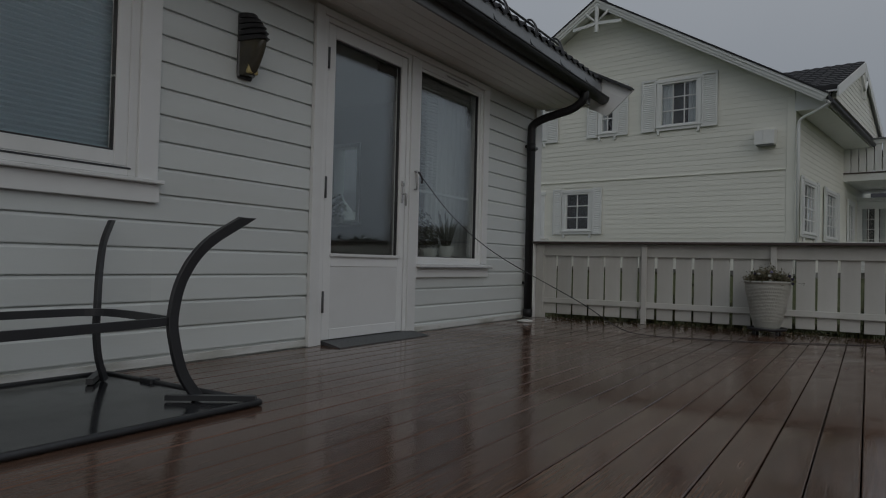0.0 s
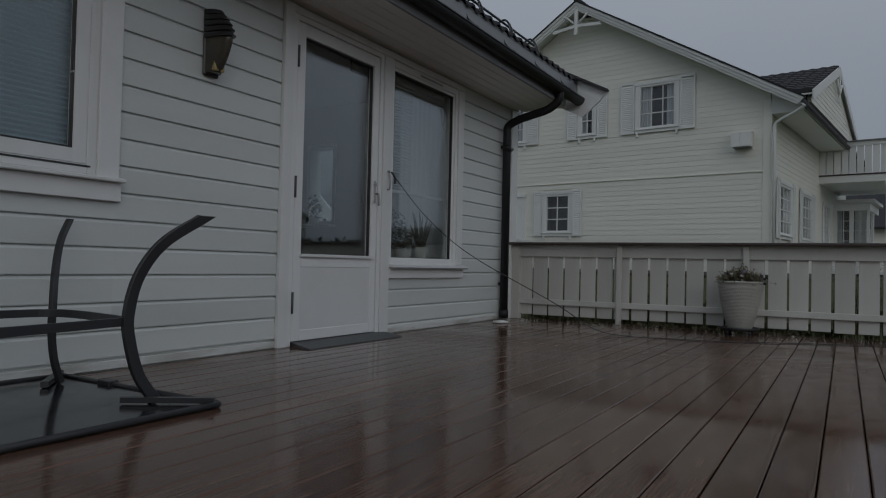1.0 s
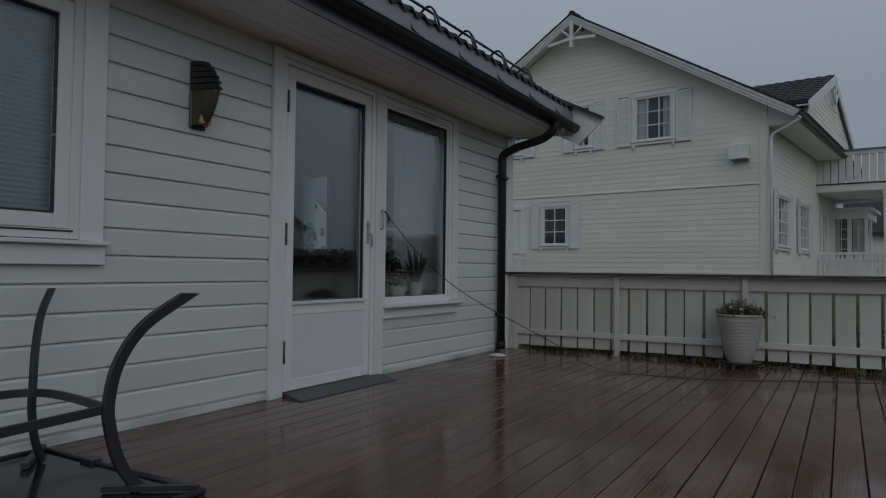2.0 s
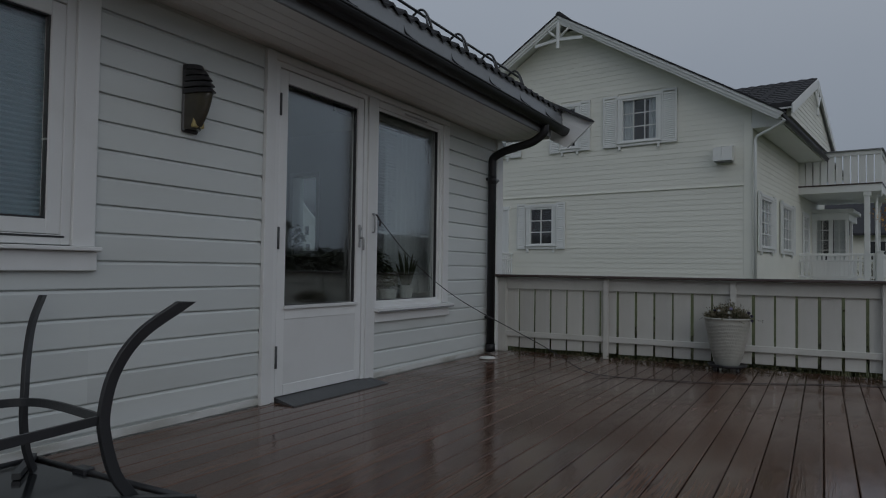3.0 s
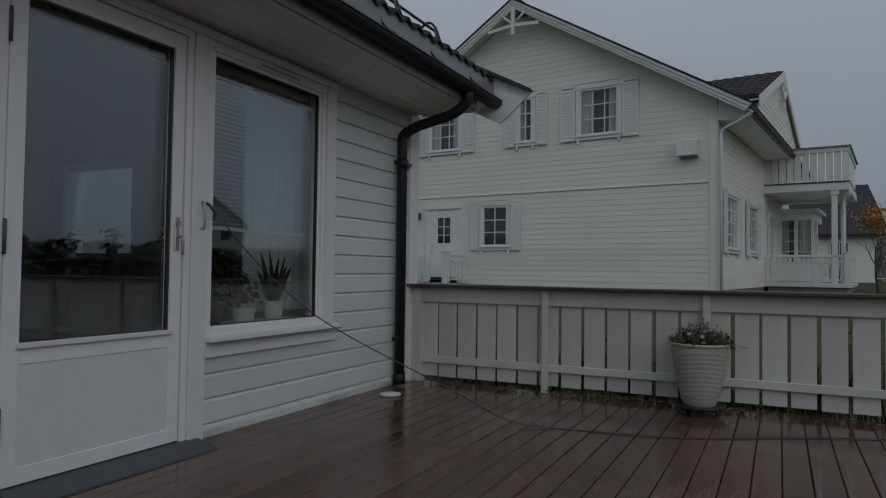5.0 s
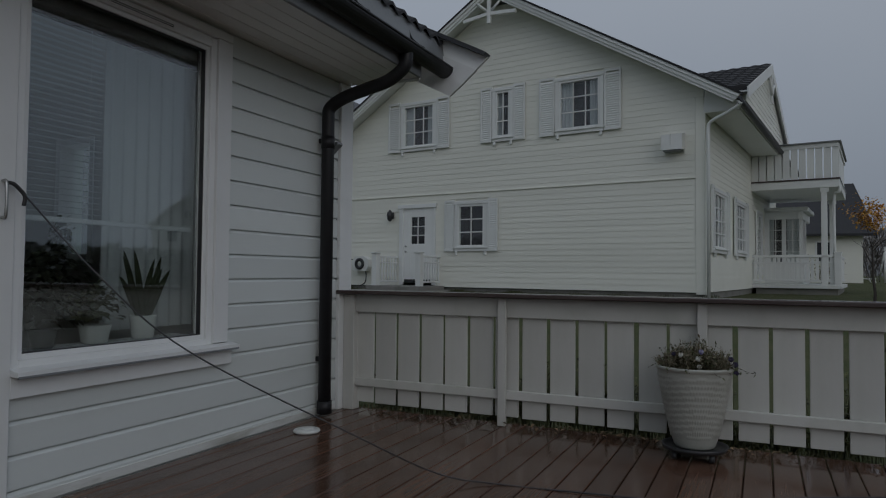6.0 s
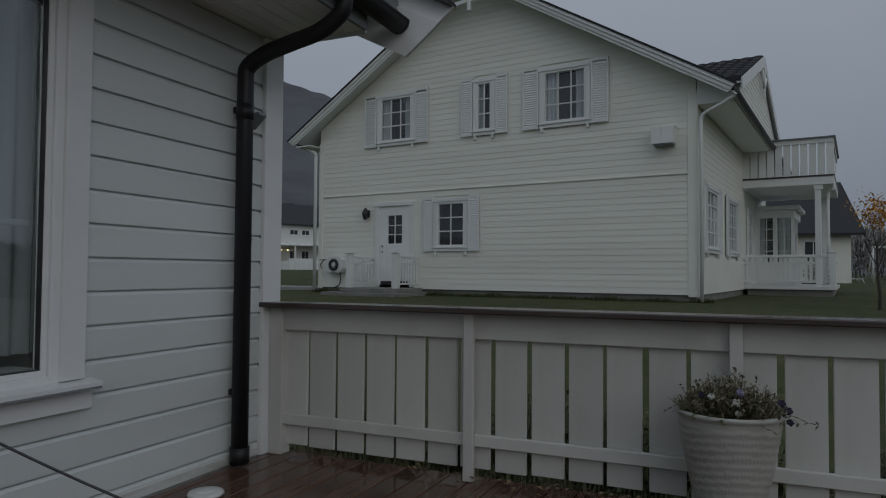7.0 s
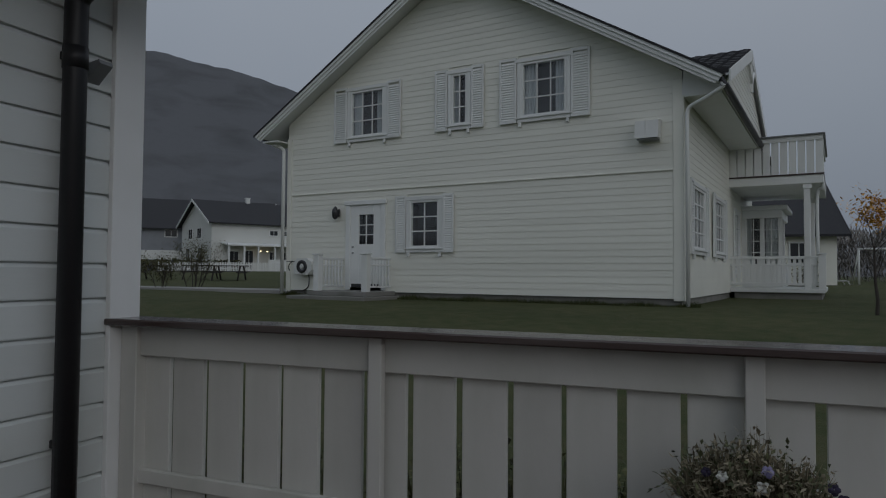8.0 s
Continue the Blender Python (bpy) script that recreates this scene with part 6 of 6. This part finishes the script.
def mountain():
    """A long slope round the far left, ending in low hills to the right."""
    marks = [(-120, 1.5), (-60, 1.8), (-20, 1.6), (0, 2.0), (8, 3.0), (18, 7.0), (27, 11.9), (33.6, 14.4), (38.0, 15.6), (41.0, 16.25), (45.5, 16.75), (56, 16.5), (80, 15.5), (110, 10.0), (140, 3.0), (200, 1.6), (240, 1.5)]
    def elev(a):
        for (a0, e0), (a1, e1) in zip(marks, marks[1:]):
            if a <= a1:
                t = (a - a0) / (a1 - a0)
                return e0 + (e1 - e0) * t * t * (3 - 2 * t) if a1 - a0 > 15 else e0 + (e1 - e0) * t
        return 1.5
    bm, cols = bmesh.new(), []
    for k in range(721):
        a = -120 + k * 0.5
        e = elev(a) + 0.25 * noise.noise((a * 0.25, 0, 0)) + 0.10 * noise.noise((a * 1.1, 3, 0))
        col = []
        for j in range(9):
            t = j / 8
            r = 900 + 700 * t
            z = math.tan(radians(max(e, 0.3))) * 1600 * t ** 1.25 * (1 + (0.05 * noise.noise((a * 0.2, t * 4, 7)) if j < 8 else 0)) - 2
            col.append(bm.verts.new((r * -math.sin(radians(a)), r * math.cos(radians(a)), z)))
        cols.append(col)
    for p, q in zip(cols, cols[1:]):
        for j in range(8):
            bm.faces.new((p[j], q[j], q[j + 1], p[j + 1])).smooth = True
    return bm


tagged(part("backdrop", mountain(), FIR), "dark mountain slope in the distance, mist painted into its colour", "mountain", kind="structure")

# what the window glass mirrors: a hedge beyond the open side of the deck
HEDGE = leafy("dark hedge leaves", (0.012, 0.018, 0.008), (0.05, 0.055, 0.024))
hq = random.Random(9)
for y0 in range(-6, 44, 5):
    hv, hf = [], []
    for k in range(1500):
        p = Vector((15.0 + hq.gauss(0, 0.5) + 0.18 * y0, y0 + hq.uniform(0, 5.2), -0.2 + 1.75 * hq.random() ** 0.7 + 0.4 * noise.noise((y0, k * 0.01, 0))))
        leaf_faces(hv, hf, p, p + Vector((hq.uniform(-1, 1), hq.uniform(-1, 1), hq.uniform(-1, 1))) * 0.28, 0.26, 0.02)
    tagged(from_lists("hedge", hv, hf, HEDGE), "dark garden hedge mirrored in the windows", "hedge", "hedges of the garden")

# white house beyond the hedge, mirrored in the door glass
small_house("garden_house", "white gabled house beyond the hedge, mirrored in the glass", pose(56.1, 55.3, 0.45, 0, 0, 45), 11.0, 7.2, 5.5, 8.6, HERB, TILE, [("end", 1.4, 3.4, 1.2, 1.3), ("end", 4.6, 3.4, 1.2, 1.3), ("end", 3.1, 5.9, 0.9, 1.0)])

# bare woods far off to the side; mist is put into their pale grey-brown
WOODS = leafy("bare woods paled by painted haze", (0.15, 0.145, 0.14), (0.28, 0.255, 0.225))
wv, wf = [], []
for k in range(30000):
    x = hq.uniform(2.0, 45.0)
    y = 66 + hq.gauss(0, 2.5) + 0.1 * x
    top = 4.0 + 1.6 * noise.noise((x * 0.22, 0, 0)) + 0.9 * noise.noise((x * 0.9, 2, 0))
    p = Vector((x, y, 0.3 + max(top, 0.8) * hq.random() ** 0.6))
    leaf_faces(wv, wf, p, p + Vector((hq.uniform(-1, 1), hq.uniform(-1, 1), hq.uniform(0.2, 2.2))) * 0.34, 0.09, 0.02)
tagged(from_lists("far_woods", wv, wf, WOODS), "grey-brown bare scrub and trees far beyond the lawn, haze in their colour", "woods", kind="stuff")

# a small garden goal on the far lawn
goal = thing("garden_goal", "white tubular goal frame on the far lawn", "goal", lawn_pose(8.15, 43.5, 0))
for x in (0.0, 2.4):
    part("post", tube([(x, 0, 0), (x, 0, 1.75)], 0.05, 8), NTRIM, goal)
    part("stay", tube([(x, 0, 1.75), (x - 0.1, 1.2, 0.03)], 0.035, 8), NTRIM, goal)
part("crossbar", tube([(-0.05, 0, 1.75), (2.45, 0, 1.75)], 0.05, 8), NTRIM, goal)
# a slatted lounger left out beside it
lounger = thing("garden_lounger", "pale slatted lounger lying tilted on the lawn", "lounger", lawn_pose(7.1, 42.9, 20))
part("seat", boxes(*[((-0.5, -0.3 + 0.11 * k, 0.18), (0.5, -0.22 + 0.11 * k, 0.21)) for k in range(6)]), NTRIM, lounger)
part("backrest", prism([(-0.5, 0.20), (-0.46, 0.18), (-1.0, 0.78), (-1.04, 0.76)], "y", -0.3, 0.3), NTRIM, lounger)
for x in (-0.42, 0.42):
    part("leg", tube([(x, -0.24, 0.19), (x * 1.25, -0.24, 0.0)], 0.025, 6), NTRIM, lounger)
    part("leg", tube([(x, 0.24, 0.19), (x * 1.25, 0.24, 0.0)], 0.025, 6), NTRIM, lounger)

# ---- deck boards ----
DECK_PITCH, DECK_FIRST = 0.1225, 0.0745
board_mesh = mesh_of("board", boxes(((0.0, -4.0, -0.028), (DECK_PITCH - 0.0045, 7.335, 0.0)), bevel=0.0035), DECK)
narrow_mesh = mesh_of("board", boxes(((0.016, -4.0, -0.028), (DECK_FIRST - 0.0045, 7.335, 0.0)), bevel=0.0035), DECK)
piece("board", narrow_mesh, deck, (0, 0.05, 0))
for i in range(54):
    piece("board", board_mesh, deck, (DECK_FIRST + DECK_PITCH * i, 0.05 + random.uniform(-0.004, 0.004), random.uniform(-0.0015, 0.0)))
